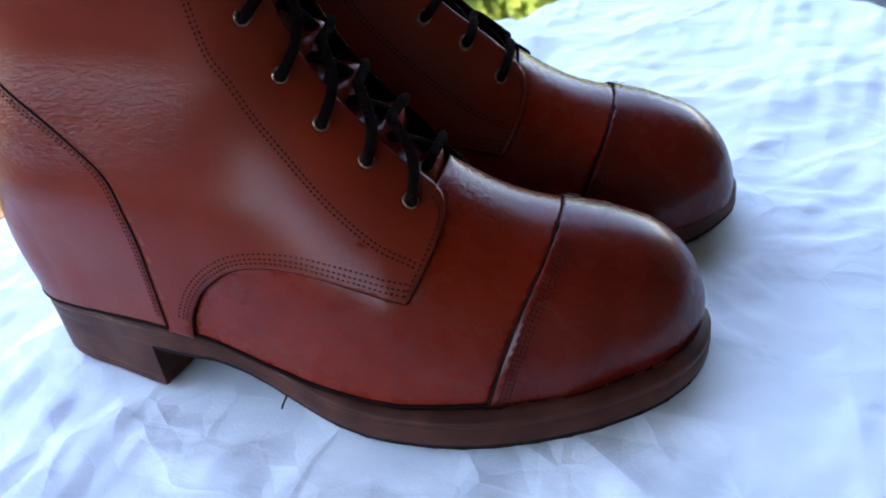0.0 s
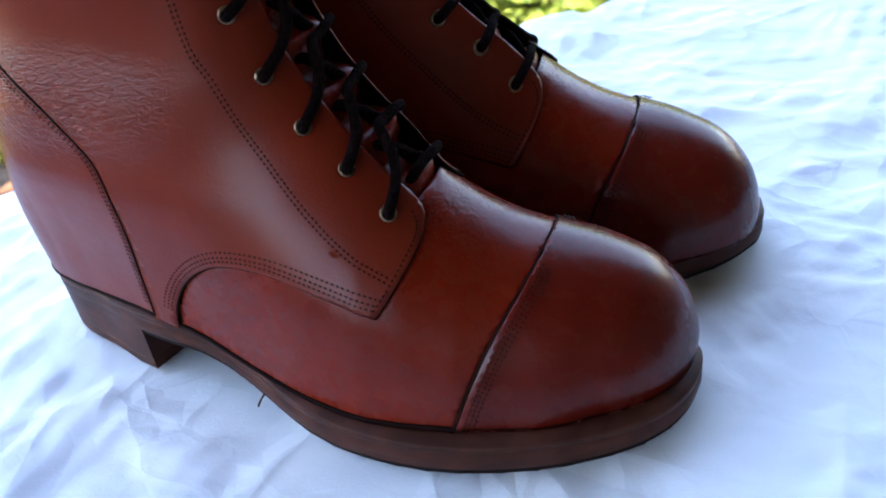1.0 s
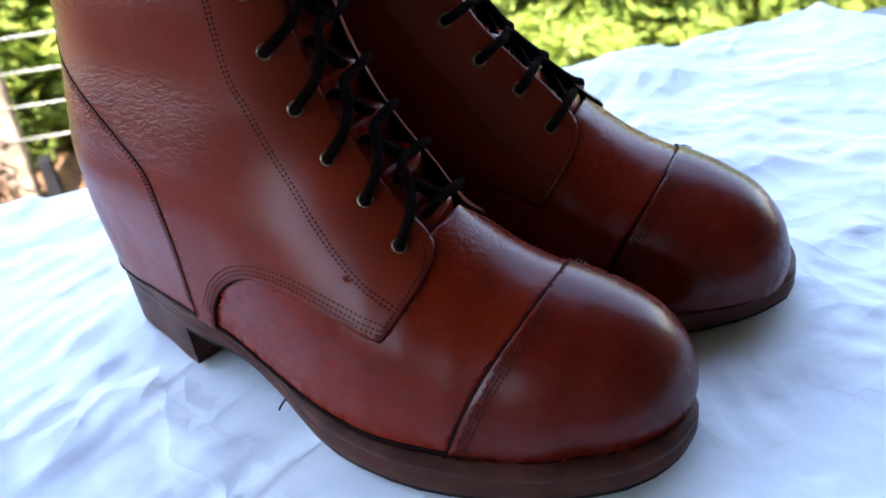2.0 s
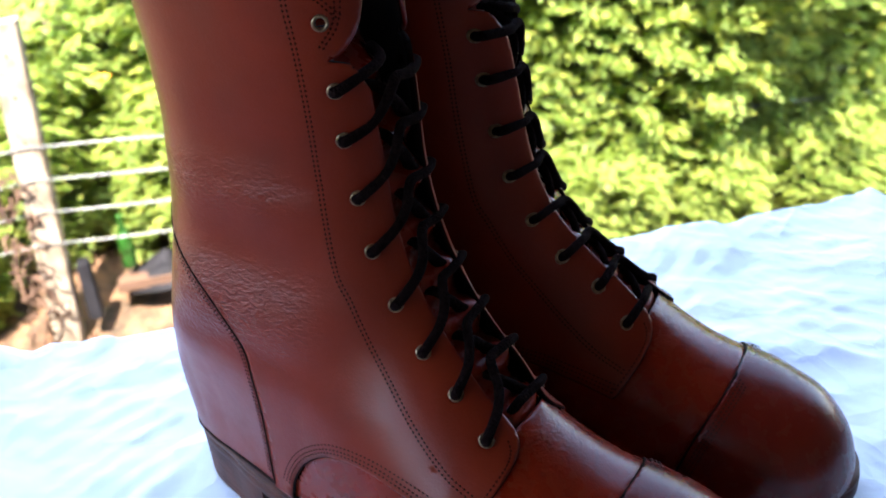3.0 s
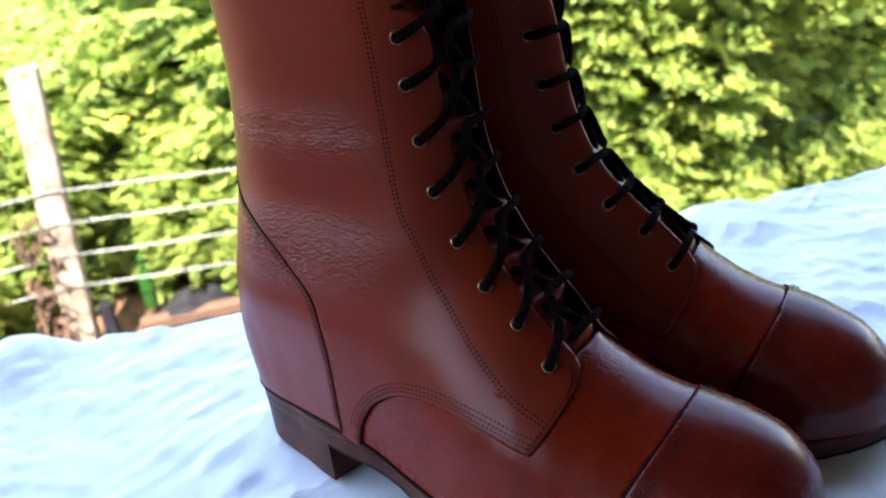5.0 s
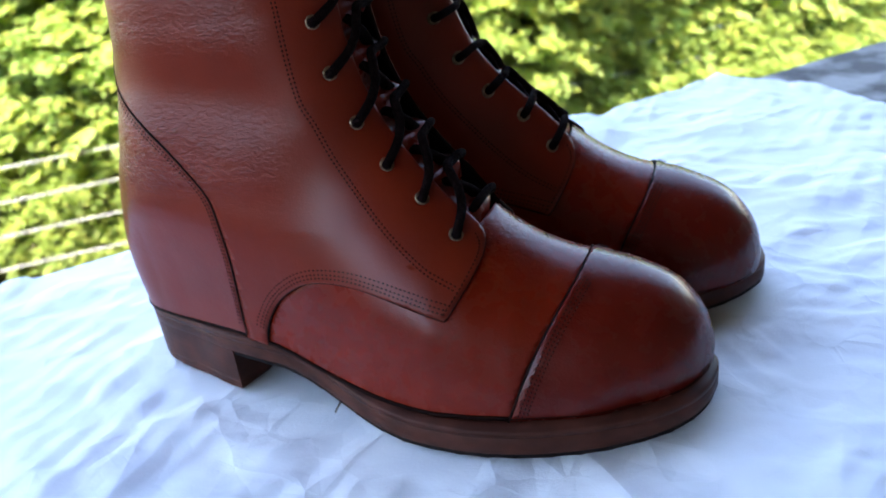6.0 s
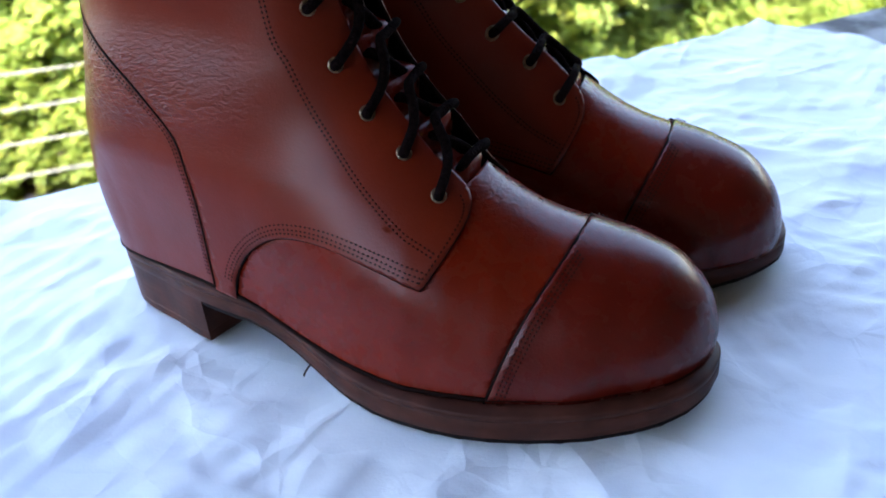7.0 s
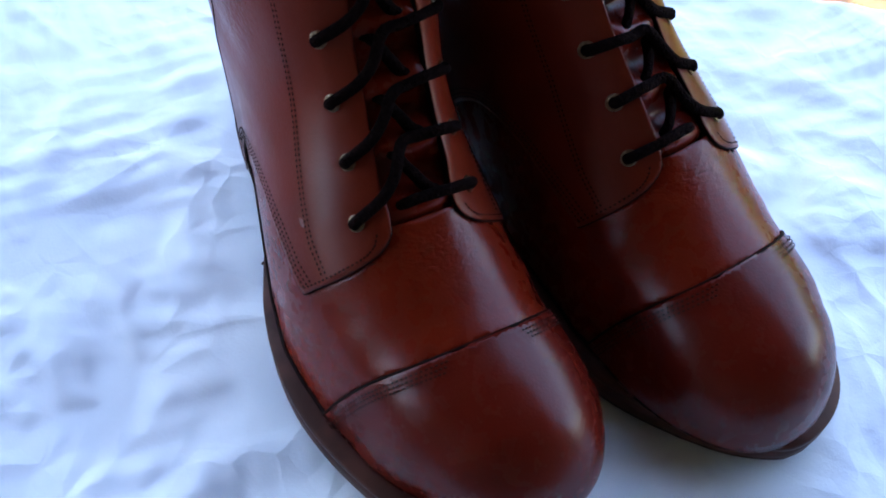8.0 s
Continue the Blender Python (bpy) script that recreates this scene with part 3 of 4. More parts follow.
    wz = np.interp(o[:, 0], WELT_X, WELT_Z)
    bz = bottom_z(o[:, 0])

    def lev(loop, z):
        return np.column_stack([loop, z])

    # near-black cords paint in the shade of the crease between upper and welt
    xs = np.linspace(-0.0760, 0.2370, 80)
    for side in (-1, 1):
        cord(np.stack([xs, np.interp(xs, WELT_X, WELT_Z) + 0.0010], 1), side, 0.0011, 0.0002, root, "welt_crease_shade", M_EDGE, 120)
    v, f = loft([lev(o, wz - 0.0040), lev(o, wz - 0.0014), lev(inset(o, 0.0007), wz - 0.0005), lev(inset(o, 0.008), wz - 0.0003)])
    put("welt", v, f, M_SOLE, label="dark brown stitched leather welt")
    v, f = loft([lev(inset(o, 0.0008), bz + 0.0026), lev(inset(o, 0.0002), bz + 0.0032), lev(inset(o, 0.0001), wz - 0.0042), lev(inset(o, 0.0003), wz - 0.0040)])
    put("outsole", v, f, M_SOLE)
    v, f = loft([lev(inset(o, 0.0020 + 0.0009 * np.sin(np.arange(170) * 1.9)), bz), lev(inset(o, 0.0010), bz + 0.0006), lev(inset(o, 0.0010), bz + 0.0027)])
    put("rubber_tread", v, f, M_TREAD)
    if not mirror:
        v, f = tube(smooth_line([(0.066, -0.0170, 0.0085), (0.0655, -0.0195, 0.0075), (0.0645, -0.0212, 0.0055), (0.0640, -0.0214, 0.0040)], 10), 0.0005, 5)
        put("loose_thread", v, f, M_THREAD)
    # the heel keeps the sole's outline behind its breast
    full = outline(400)
    at = np.argmin(np.abs(full[:, 0] - 0.001) + (full[:, 1] > 0.03))
    h = np.roll(full, -at, 0)
    h = h[h[:, 0] <= 0.0012]
    h = np.vstack([h[::3], [(0.0035, 0.055), (0.0045, 0.033), (0.0035, 0.012)]])
    h = h[np.argsort(np.arctan2(h[:, 1] - 0.033, h[:, 0] + 0.03))]
    mid = np.array([-0.03, 0.033])

    def shrunk(k):
        w = mid + (h - mid) * (1 - k)
        w[:, 0] = np.where(h[:, 0] > 0.0005, h[:, 0], w[:, 0])
        return w

    hz = np.full(len(h), 1.0)
    v, f = loft([lev(shrunk(0.050), hz * 0.0), lev(shrunk(0.030), hz * 0.0010), lev(shrunk(0.027), hz * 0.0052), lev(shrunk(0.037), hz * 0.0056), lev(shrunk(0.026), hz * 0.0060), lev(shrunk(0.008), hz * 0.0258)])
    put("heel", v, f, M_SOLE, smooth=False, label="stacked dark brown leather heel")
    return root


NEAR = pose(0, 0, 0.0005)
FAR = pose(0.0106, 0.1503, 0.0005, 0, 0, 6.5)
BOOT_TAGS = dict(category="boot", group="pair of boots")
boot("boot", False, NEAR, dict(BOOT_TAGS, label="polished reddish-brown leather lace-up boot standing on white cloth"))
boot("boot", True, FAR, dict(BOOT_TAGS, label="polished dark brown leather lace-up boot beside its pair"), lean=0.065)

# ---- table and cloth ----
M_TABLE = material("weathered_table", (0.2, 0.19, 0.18), 0.85)
mottle(M_TABLE, (0.075, 0.07, 0.065), (0.30, 0.29, 0.275), 22.0, detail=9.0, low=0.42, high=0.6)
relief(M_TABLE, 90.0, 0.003, 0.6)


def box(bm, lo, hi, bevel=0.0):
    """A block in the table's own directions u, v, z."""
    c = [bm.verts.new(uv(u, v, z)) for z in (lo[2], hi[2]) for u, v in ((lo[0], lo[1]), (hi[0], lo[1]), (hi[0], hi[1]), (lo[0], hi[1]))]
    fs = [bm.faces.new([c[k] for k in f]) for f in ((3, 2, 1, 0), (4, 5, 6, 7), (0, 1, 5, 4), (1, 2, 6, 5), (2, 3, 7, 6), (3, 0, 4, 7))]
    if bevel:
        edges = list({e for f in fs for e in f.edges})
        bmesh.ops.bevel(bm, geom=edges, offset=bevel, segments=2, affect="EDGES")


table = tagged(new("table"), "weathered grey table with a rough stained top", "table")
bm = bmesh.new()
box(bm, (-0.75, -0.36, -0.058), (1.75, 0.243, -0.010), 0.004)
part("tabletop", bm, M_TABLE, table)
for u, v in ((-0.65, -0.28), (-0.65, 0.20), (1.65, -0.28), (1.65, 0.20)):
    bm = bmesh.new()
    box(bm, (u - 0.04, v - 0.04, -0.90), (u + 0.04, v + 0.04, -0.060), 0.003)
    part("leg", bm, M_TABLE, table)


def footprints():
    """Outlines of both soles on the table."""
    o = outline(90)
    far = np.array([(FAR @ Vector((x, -y, 0)))[:2] for x, y in o])
    return [o, far]


def cloth():
    nu, nv = 480, 310
    u, v = np.meshgrid(np.linspace(-0.225, 0.572, nu), np.linspace(-0.266, 0.250, nv))
    # wavy hems
    hem = np.array([[noise.noise(Vector((a * 7, b * 7, 4.2))) for a in np.linspace(-0.225, 0.572, nu)] for b in (-0.26, 0.25)])
    v = v + np.where(v < 0, hem[0] * 0.010 * step(-0.1, -0.266, v), hem[1] * 0.008 * step(0.1, 0.25, v))
    side = np.array([noise.noise(Vector((9.1, b * 8, 1.7))) for b in np.linspace(-0.266, 0.25, nv)])[:, None]
    u = u + side * 0.012 * (step(0.4, 0.57, u) - step(-0.1, -0.225, u)) - 0.05 * step(0.36, 0.57, u) * step(0.14, 0.25, v)
    x, y = D.x * u + N.x * v, D.y * u + N.y * v
    # crumpled facets: many warped folds, each fading in and out
    def field(scale, seed):
        return np.array([[noise.noise(Vector((a * scale, b * scale, seed))) for a, b in zip(ra, rb)] for ra, rb in zip(x, y)])

    wx, wy, fade_a, fade_b = field(6.0, 1.3), field(6.0, 5.7), field(8.0, 9.1), field(13.0, 3.3)
    z = 0.0014 * field(4.0, 0.4) + 0.0008 * wx
    rnd = random.Random(12)
    for k in range(15):
        a = rnd.choice((rnd.gauss(0.35, 0.25), rnd.random() * math.pi))
        span = 0.035 + 0.13 * rnd.random() ** 1.5
        s_ = (math.cos(a) * (y + 0.022 * wy) - math.sin(a) * (x + 0.022 * wx) + rnd.random()) / span
        fold = np.abs((s_ + 0.10 * fade_b) % 1.0 - 0.5) * 2
        mix = fade_a * math.cos(k * 1.9) + fade_b * math.sin(k * 2.7) + 0.6 * wx * math.cos(k)
        z += span * 0.0180 * fold * step(-0.15, 0.25, mix)
    for k in range(14):
        a = rnd.random() * math.pi
        span = 0.012 + 0.030 * rnd.random()
        s_ = (math.cos(a) * (y + 0.010 * wy) - math.sin(a) * (x + 0.010 * wx) + rnd.random()) / span
        fold = np.abs((s_ + 0.15 * fade_b) % 1.0 - 0.5) * 2
        mix = fade_b * math.cos(k * 2.3 + 1) + fade_a * math.sin(k * 1.3) + 0.8 * wy * math.cos(k * 0.7)
        z += span * 0.038 * fold * step(0.14, 0.34, mix)
    # single sharp creases of limited length
    for k in range(190):
        cx, cy, a = rnd.uniform(-0.30, 0.48), rnd.uniform(-0.30, 0.55), rnd.choice((rnd.gauss(0.35, 0.35), rnd.random() * math.pi))
        long_, wide_ = 0.02 + 0.07 * rnd.random(), 0.004 + 0.007 * rnd.random()
        dx, dy = x - cx, y - cy
        along = math.cos(a) * dx + math.sin(a) * dy
        across = math.cos(a) * dy - math.sin(a) * dx + 0.012 * wy * math.cos(k) + rnd.gauss(0, 2.0) * along * along
        z += rnd.choice((1, 1, -0.7)) * (0.0009 + 0.0013 * rnd.random()) * np.exp(-np.abs(across) / wide_) * step(1.0, 0.3, np.abs(along) / long_)
    z -= z.mean() + 0.002
    keep = np.ones_like(x)
    for loop in footprints():
        d = line_distance(x, y, np.vstack([loop, loop[:1]]))
        keep *= np.where(inside(x, y, loop), 0.0, step(0.0, 0.05, d))
    z = np.where(keep > 0, z * (0.25 + 0.75 * keep) * np.clip(keep * 3, 0, 1), 0) - 0.0012
    lift = 0.018 * step(0.06, 0.0, np.hypot(u + 0.215, v - 0.235)) + 0.006 * step(0.45, 0.56, u) * step(0.1, 0.24, v)
    z = np.maximum(z, -0.006) + lift
    idx = np.arange(nu * nv).reshape(nv, nu)
    p = np.stack([x, y, z], -1).reshape(-1, 3)
    q = np.stack([idx[:-1, :-1], idx[:-1, 1:], idx[1:, 1:], idx[1:, :-1]], -1).reshape(-1, 4)
    t = np.concatenate([q[:, [0, 1, 2]], q[:, [0, 2, 3]]])
    nrm = np.tile([0.0, 0, 1.0], (len(p), 1))
    verts, faces, index = shell(p, t, nrm, 0.0, 0.0011)
    ob = mesh_object("cloth", verts, faces, M_CLOTH)
    return tagged(ob, "crumpled white cotton cloth spread over the table", "cloth")


cloth()

# ---- what is stuffed into the boot's shaft ----
M_CARD = material("dark_card", (0.018, 0.022, 0.032), 0.7, spec=0.15)
mottle(M_CARD, (0.009, 0.012, 0.020), (0.016, 0.020, 0.031), 20.0)
relief(M_CARD, 60.0, 0.001, 0.2)
M_PAPER = material("white_paper", (0.72, 0.73, 0.75), 0.8)
relief(M_PAPER, 50.0, 0.004, 0.5)


def card_tube():
    verts, faces = [], []
    n, m = 80, 24
    for i in range(m):
        f = i / (m - 1)
        for k in range(n):
            a = 2 * math.pi * 1.12 * k / (n - 1) + 3.4
            r = 0.0285 + 0.0022 * k / (n - 1) + 0.0006 * math.sin(3 * a + 2 * f)
            verts.append((r * math.cos(a) - 0.014 - 0.012 * f, r * math.sin(a) + 0.036, 0.16 + 0.31 * f))
    for i in range(m - 1):
        for k in range(n - 1):
            faces.append((i * n + k, i * n + k + 1, (i + 1) * n + k + 1))
            faces.append((i * n + k, (i + 1) * n + k + 1, (i + 1) * n + k))
    p, t = np.array(verts), np.array(faces)
    nn = p - np.array([-0.014, 0.036, 0])
    nn[:, 2] = 0
    nn /= np.linalg.norm(nn, axis=1)[:, None]
    v, f, index = shell(p, t, nn, 0.0, 0.0012)
    return tagged(mesh_object("card_tube", v, f, M_CARD), "rolled dark blue card tube standing inside the boot shaft", "tube")


def paper_sheet(centre_, wide, tall, turn, bend):
    verts = []
    for i in range(9):
        for k in range(13):
            a = (k / 12 - 0.5) * wide / 0.034 + turn
            top = centre_[2] + tall * (0.75 + 0.4 * abs(k / 12 - bend))
            z = centre_[2] - 0.06 + (top - centre_[2] + 0.06) * i / 8
            r = 0.0335 + 0.0008 * math.sin(k * 1.7 + i * 0.6)
            verts.append((centre_[0] + r * math.cos(a), centre_[1] + r * math.sin(a), z))
    t = np.array([(i * 13 + k, i * 13 + k + 1, (i + 1) * 13 + k + 1) for i in range(8) for k in range(12)]
                 + [(i * 13 + k, (i + 1) * 13 + k + 1, (i + 1) * 13 + k) for i in range(8) for k in range(12)])
    p = np.array(verts)
    nn = p - np.array([centre_[0], centre_[1], 0])
    nn[:, 2] = 0
    nn /= np.linalg.norm(nn, axis=1)[:, None]
    v, f, index = shell(p, t, nn, 0.0, 0.0004)
    return tagged(mesh_object("paper_sheet", v, f, M_PAPER), "torn white paper tucked between tube and boot", "paper", "paper stuffing")


card_tube()
paper_sheet((-0.016, 0.036, 0.300), 0.030, 0.012, radians(-62), 0.8)
paper_sheet((-0.016, 0.036, 0.300), 0.022, 0.016, radians(28), 0.1)

# ---- unseen porch, added round the camera to shade the table ----
# dark paint, so that these added slabs bounce little light onto the boots
M_WALL = material("added_porch_paint", (0.12, 0.10, 0.085), 0.8)
mottle(M_WALL, (0.10, 0.085, 0.07), (0.14, 0.12, 0.10), 3.0)
relief(M_WALL, 60.0, 0.002, 0.3)
# added slab out of view that keeps the sun off the table
bm = bmesh.new()
box(bm, (-3.0, -2.8, 1.75), (2.6, 0.45, 1.85))
tagged(part("ceiling", bm, M_WALL, None), "unseen painted ceiling added to shade the table", "ceiling", kind="structure")
# added wall out of view that closes the side behind the camera
bm = bmesh.new()
box(bm, (-3.0, -2.9, -0.9), (2.6, -2.8, 1.85))
tagged(part("added_wall_south", bm, M_WALL, None), "unseen painted wall added behind the camera to block light", "wall", kind="structure")
# added floor out of view that closes the space below
bm = bmesh.new()
box(bm, (-3.0, -2.8, -1.45), (2.7, 0.45, -0.90))
tagged(part("floor", bm, M_TABLE, None), "unseen rough concrete floor added under the table", "floor", kind="structure")

# added low wall, out of view, dims the western sky on the near boot
bm = bmesh.new()
box(bm, (-3.1, -2.9, -0.9), (-3.0, 0.45, 0.45))
tagged(part("added_wall_west", bm, M_WALL, None), "unseen low wall added to cut light from the west", "wall", kind="structure")
# added wall, out of view, blocks eastern light so the far boot stays dark
bm = bmesh.new()
box(bm, (2.6, -2.9, -0.9), (2.7, 0.30, 1.85))
tagged(part("added_wall_east", bm, M_WALL, None), "unseen wall added to block light from the east", "wall", kind="structure")

# ---- garden ----
M_SOIL = material("garden_soil", (0.16, 0.085, 0.045), 0.95)
mottle(M_SOIL, (0.025, 0.016, 0.008), (0.125, 0.062, 0.031), 14.0, detail=8.0)
relief(M_SOIL, 40.0, 0.02, 0.7)


def ground():
    us = np.r_[-400, -60, -20, np.linspace(-6, 9, 76), 20, 60, 400]
    vs = np.r_[-400, -60, -8, -2, np.linspace(0.5, 9, 60), 20, 60, 400]
    verts = []
    for v in vs:
        for u in us:
            z = -1.45 + 0.22 * float(step(2.7, 3.6, v)) + 0.05 * float(step(4, 9, v))
            if -6 <= u <= 9 and 0 <= v <= 9:
                z += 0.06 * noise.noise(Vector((u * 1.7, v * 1.7, 0))) + 0.03 * noise.noise(Vector((u * 5, v * 5, 3)))
            verts.append(uv(float(u), float(v), z))
    n = len(us)
    faces = [(j * n + i, j * n + i + 1, (j + 1) * n + i + 1, (j + 1) * n + i) for j in range(len(vs) - 1) for i in range(n - 1)]
    return tagged(mesh_object("ground", verts, faces, M_SOIL), "bare reddish garden soil under shrubs", "ground", kind="structure")


ground()

M_POST = material("post_wood", (0.48, 0.41, 0.33), 0.8)
mottle(M_POST, (0.10, 0.076, 0.054), (0.235, 0.195, 0.150), 14.0, detail=9.0)
relief(M_POST, 60.0, 0.004, 0.5, stretch=(1, 1, 0.08))
M_WIRE = material("fence_wire", (0.16, 0.17, 0.17), 0.5, 0.5)
M_DRY = material("dry_vine", (0.06, 0.03, 0.017), 0.9)
M_RUBBER = material("dark_plastic", (0.01, 0.01, 0.012), 0.8, spec=0.08)
mottle(M_RUBBER, (0.005, 0.005, 0.006), (0.012, 0.012, 0.015), 8.0)


def fence():
    """One leaning post with its wires, which run on to both sides."""
    root = tagged(new("fence"), "leaning wooden post with four strands of wire", "fence")
    verts, faces = [], []
    for i in range(15):
        f = i / 14
        z = -1.62 + f * 1.39
        cu, cv = -0.760 + 0.085 * f, 2.93
        for k in range(20):
            a = 2 * math.pi * k / 20
            c, s_ = math.cos(a), math.sin(a)
            w = 0.050 * (1 + 0.03 * noise.noise(Vector((c, s_, f * 6))))
            e = 0.28
            verts.append(uv(cu + w * math.copysign(abs(c) ** e, c), cv + w * math.copysign(abs(s_) ** e, s_), z + (0.006 * c if i == 14 else 0)))
    for i in range(14):
        for k in range(20):
            l = (k + 1) % 20
            faces.append((i * 20 + k, i * 20 + l, (i + 1) * 20 + l, (i + 1) * 20 + k))
    faces += [tuple(range(20))[::-1], tuple(14 * 20 + k for k in range(20))]
    post = mesh_object("post", verts, faces, M_POST, root, smooth=False)
    for f in (0.93, 0.83, 0.72, 0.60):
        pts = [uv(-0.760 + 0.085 * f, 2.880, -1.62 + f * 1.39), uv(-0.760 + 0.085 * f, 2.876, -1.62 + f * 1.39)]
        v, fc = tube(pts, 0.005, 8)
        mesh_object("nail", v, fc, M_DRY, post)
    for k in range(4):
        zr, zl = -0.640 - 0.118 * k, -0.640 - 0.117 * k
        pts = [uv(-0.70 + q, 2.875 + 0.004 * math.sin(q * 9 + k), zr - 0.054 * q - 0.010 * math.sin(q * 0.8)) for q in np.linspace(0, 7.5, 60)]
        v, f = tube(pts, 0.0030, 6)
        mesh_object("wire", v, f, M_WIRE, root)
        pts = [uv(-0.70 - q, 2.875, zl - 0.07 * q + 0.02 * q * q) for q in np.linspace(0, 4, 40)]
        v, f = tube(pts, 0.0030, 6)
        mesh_object("wire", v, f, M_WIRE, root)
    return root


fence()


def dry_vine():
    verts, faces = [], []
    rnd = random.Random(5)
    for k in range(34):
        z = -0.70 - rnd.random() * 0.62
        u, v_ = -0.79 + rnd.gauss(0, 0.030), 2.86 + rnd.gauss(0, 0.02)
        pts = [(u, v_, z)]
        for i in range(6):
            pts.append((pts[-1][0] + rnd.gauss(0, 0.022), pts[-1][1] + rnd.gauss(0, 0.014), pts[-1][2] - 0.02 + rnd.gauss(0, 0.025)))
        v, f = tube([uv(*p) for p in pts], 0.0022 + 0.0045 * rnd.random(), 5)
        o = len(verts)
        verts += list(v)
        faces += [tuple(i + o for i in q) for q in f]
    return tagged(mesh_object("dry_vine", verts, faces, M_DRY), "tangled dry brown vine clinging to the fence post", "vine", kind="stuff")


dry_vine()

M_GLASS = material("green_glass", (0.02, 0.09, 0.015), 0.15)
M_GLASS.node_tree.nodes["Principled BSDF"].inputs["Transmission Weight"].default_value = 0.5


def lathe(name, profile, place, mat, label, category, n=20):
    verts, faces = [], []
    for r, z in profile:
        for k in range(n):
            a = 2 * math.pi * k / n
            verts.append((place[0] + r * math.cos(a), place[1] + r * math.sin(a), place[2] + z))
    for i in range(len(profile) - 1):
        for k in range(n):
            l = (k + 1) % n
            faces.append((i * n + k, i * n + l, (i + 1) * n + l, (i + 1) * n + k))
    faces += [tuple(range(n))[::-1], tuple((len(profile) - 1) * n + k for k in range(n))]
    return tagged(mesh_object(name, verts, faces, mat), label, category)


lathe("bottle", [(0.024, 0), (0.027, 0.01), (0.027, 0.12), (0.022, 0.145), (0.011, 0.17), (0.010, 0.20), (0.012, 0.205), (0.012, 0.22)], uv(-0.50, 3.12, -1.24), M_GLASS,
      "upright green glass bottle standing on the soil", "bottle")


def sheet(name, u, v, z, du, dv, dz, mat, label, category, seed):
    """A crumpled sheet lying on the soil."""
    verts = []
    for j in range(14):
        for i in range(18):
            a, b = i / 17 - 0.5, j / 13 - 0.5
            q = Vector((a * 4, b * 4, seed))
            edge = 1 - (2 * abs(a)) ** 4 * 0.3
            verts.append(uv(u + a * du + 0.03 * noise.noise(q * 2), v + b * dv * edge, z + dz * (0.55 + 0.6 * noise.noise(q)) * (1 - (2 * a) ** 2) * (1 - (2 * b) ** 2) - 0.01))
    faces = [(j * 18 + i, j * 18 + i + 1, (j + 1) * 18 + i + 1, (j + 1) * 18 + i) for j in range(13) for i in range(17)]
    return tagged(mesh_object(name, verts, faces, mat), label, category)


sheet("plastic_sack", -0.34, 3.12, -1.29, 0.36, 0.28, 0.15, M_RUBBER, "crumpled dark plastic sack lying on the soil", "sack", 2.0)
bm = bmesh.new()
box(bm, (-0.655, 2.90, -1.33), (-0.610, 2.96, -1.10), 0.004)
tagged(part("plastic_strip", bm, M_RUBBER, None), "short grey plastic strip leaning on the fence post", "strip")
bm = bmesh.new()
box(bm, (-0.55, 3.0, -1.29), (0.25, 3.09, -1.255), 0.005)
tagged(part("plank", bm, M_DRY, None), "weathered brown plank lying on the soil", "plank")

# distant house seen between the shrubs
M_WHITE = material("white_paint", (0.78, 0.78, 0.76), 0.7)
M_GREY = material("grey_paint", (0.30, 0.33, 0.36), 0.7)
M_BRICK = material("red_roof", (0.36, 0.10, 0.06), 0.8)
for _m, _a, _b in ((M_WHITE, 0.7, 0.8), (M_GREY, 0.26, 0.36)):
    mottle(_m, _a, _b, 1.5)
house = tagged(new("house"), "distant white and grey house with a pale roof", "house")
bm = bmesh.new()
box(bm, (-6.5, 12.3, -1.3), (-1.3, 15.0, -0.25))
part("wall", bm, M_GREY, house)
bm = bmesh.new()
box(bm, (-7.0, 11.6, -0.25), (-0.9, 15.2, 0.10))
part("roof", bm, M_WHITE, house)
bm = bmesh.new()
box(bm, (-4.2, 11.4, -0.22), (-2.62, 11.55, 0.02))
part("awning", bm, M_BRICK, house)
bm = bmesh.new()
box(bm, (-3.1, 12.18, -1.1), (-2.2, 12.28, -0.5))
part("door", bm, M_WHITE, house)


# ---- shrubs ----
def leaf_material(name, dark, light, warm):
    m = material(name, light, 0.55)
    t = m.node_tree
    geo = node(m, "ShaderNodeNewGeometry")
    ramp = node(m, "ShaderNodeValToRGB")
    ramp.color_ramp.elements[0].color, ramp.color_ramp.elements[1].color = (*dark, 1), (*warm, 1)
    ramp.color_ramp.elements.new(0.55).color = (*light, 1)
    t.links.new(geo.outputs["Random Per Island"], ramp.inputs[0])
    b = t.nodes["Principled BSDF"]
    t.links.new(ramp.outputs[0], b.inputs["Base Color"])
    tr, mix = node(m, "ShaderNodeBsdfTranslucent"), node(m, "ShaderNodeMixShader")
    mix.inputs[0].default_value = 0.70
    t.links.new(ramp.outputs[0], tr.inputs["Color"])
    t.links.new(b.outputs[0], mix.inputs[1])
    t.links.new(tr.outputs[0], mix.inputs[2])
    t.links.new(mix.outputs[0], t.nodes["Material Output"].inputs["Surface"])
    return m


M_LEAF = leaf_material("leaf", (0.22, 0.32, 0.090), (0.32, 0.43, 0.125), (0.47, 0.50, 0.110))
M_BARK = material("bark", (0.22, 0.17, 0.12), 0.9)
mottle(M_BARK, (0.13, 0.095, 0.07), (0.32, 0.26, 0.19), 25.0)
M_FLOWER = material("yellow_petal", (0.75, 0.42, 0.02), 0.6)


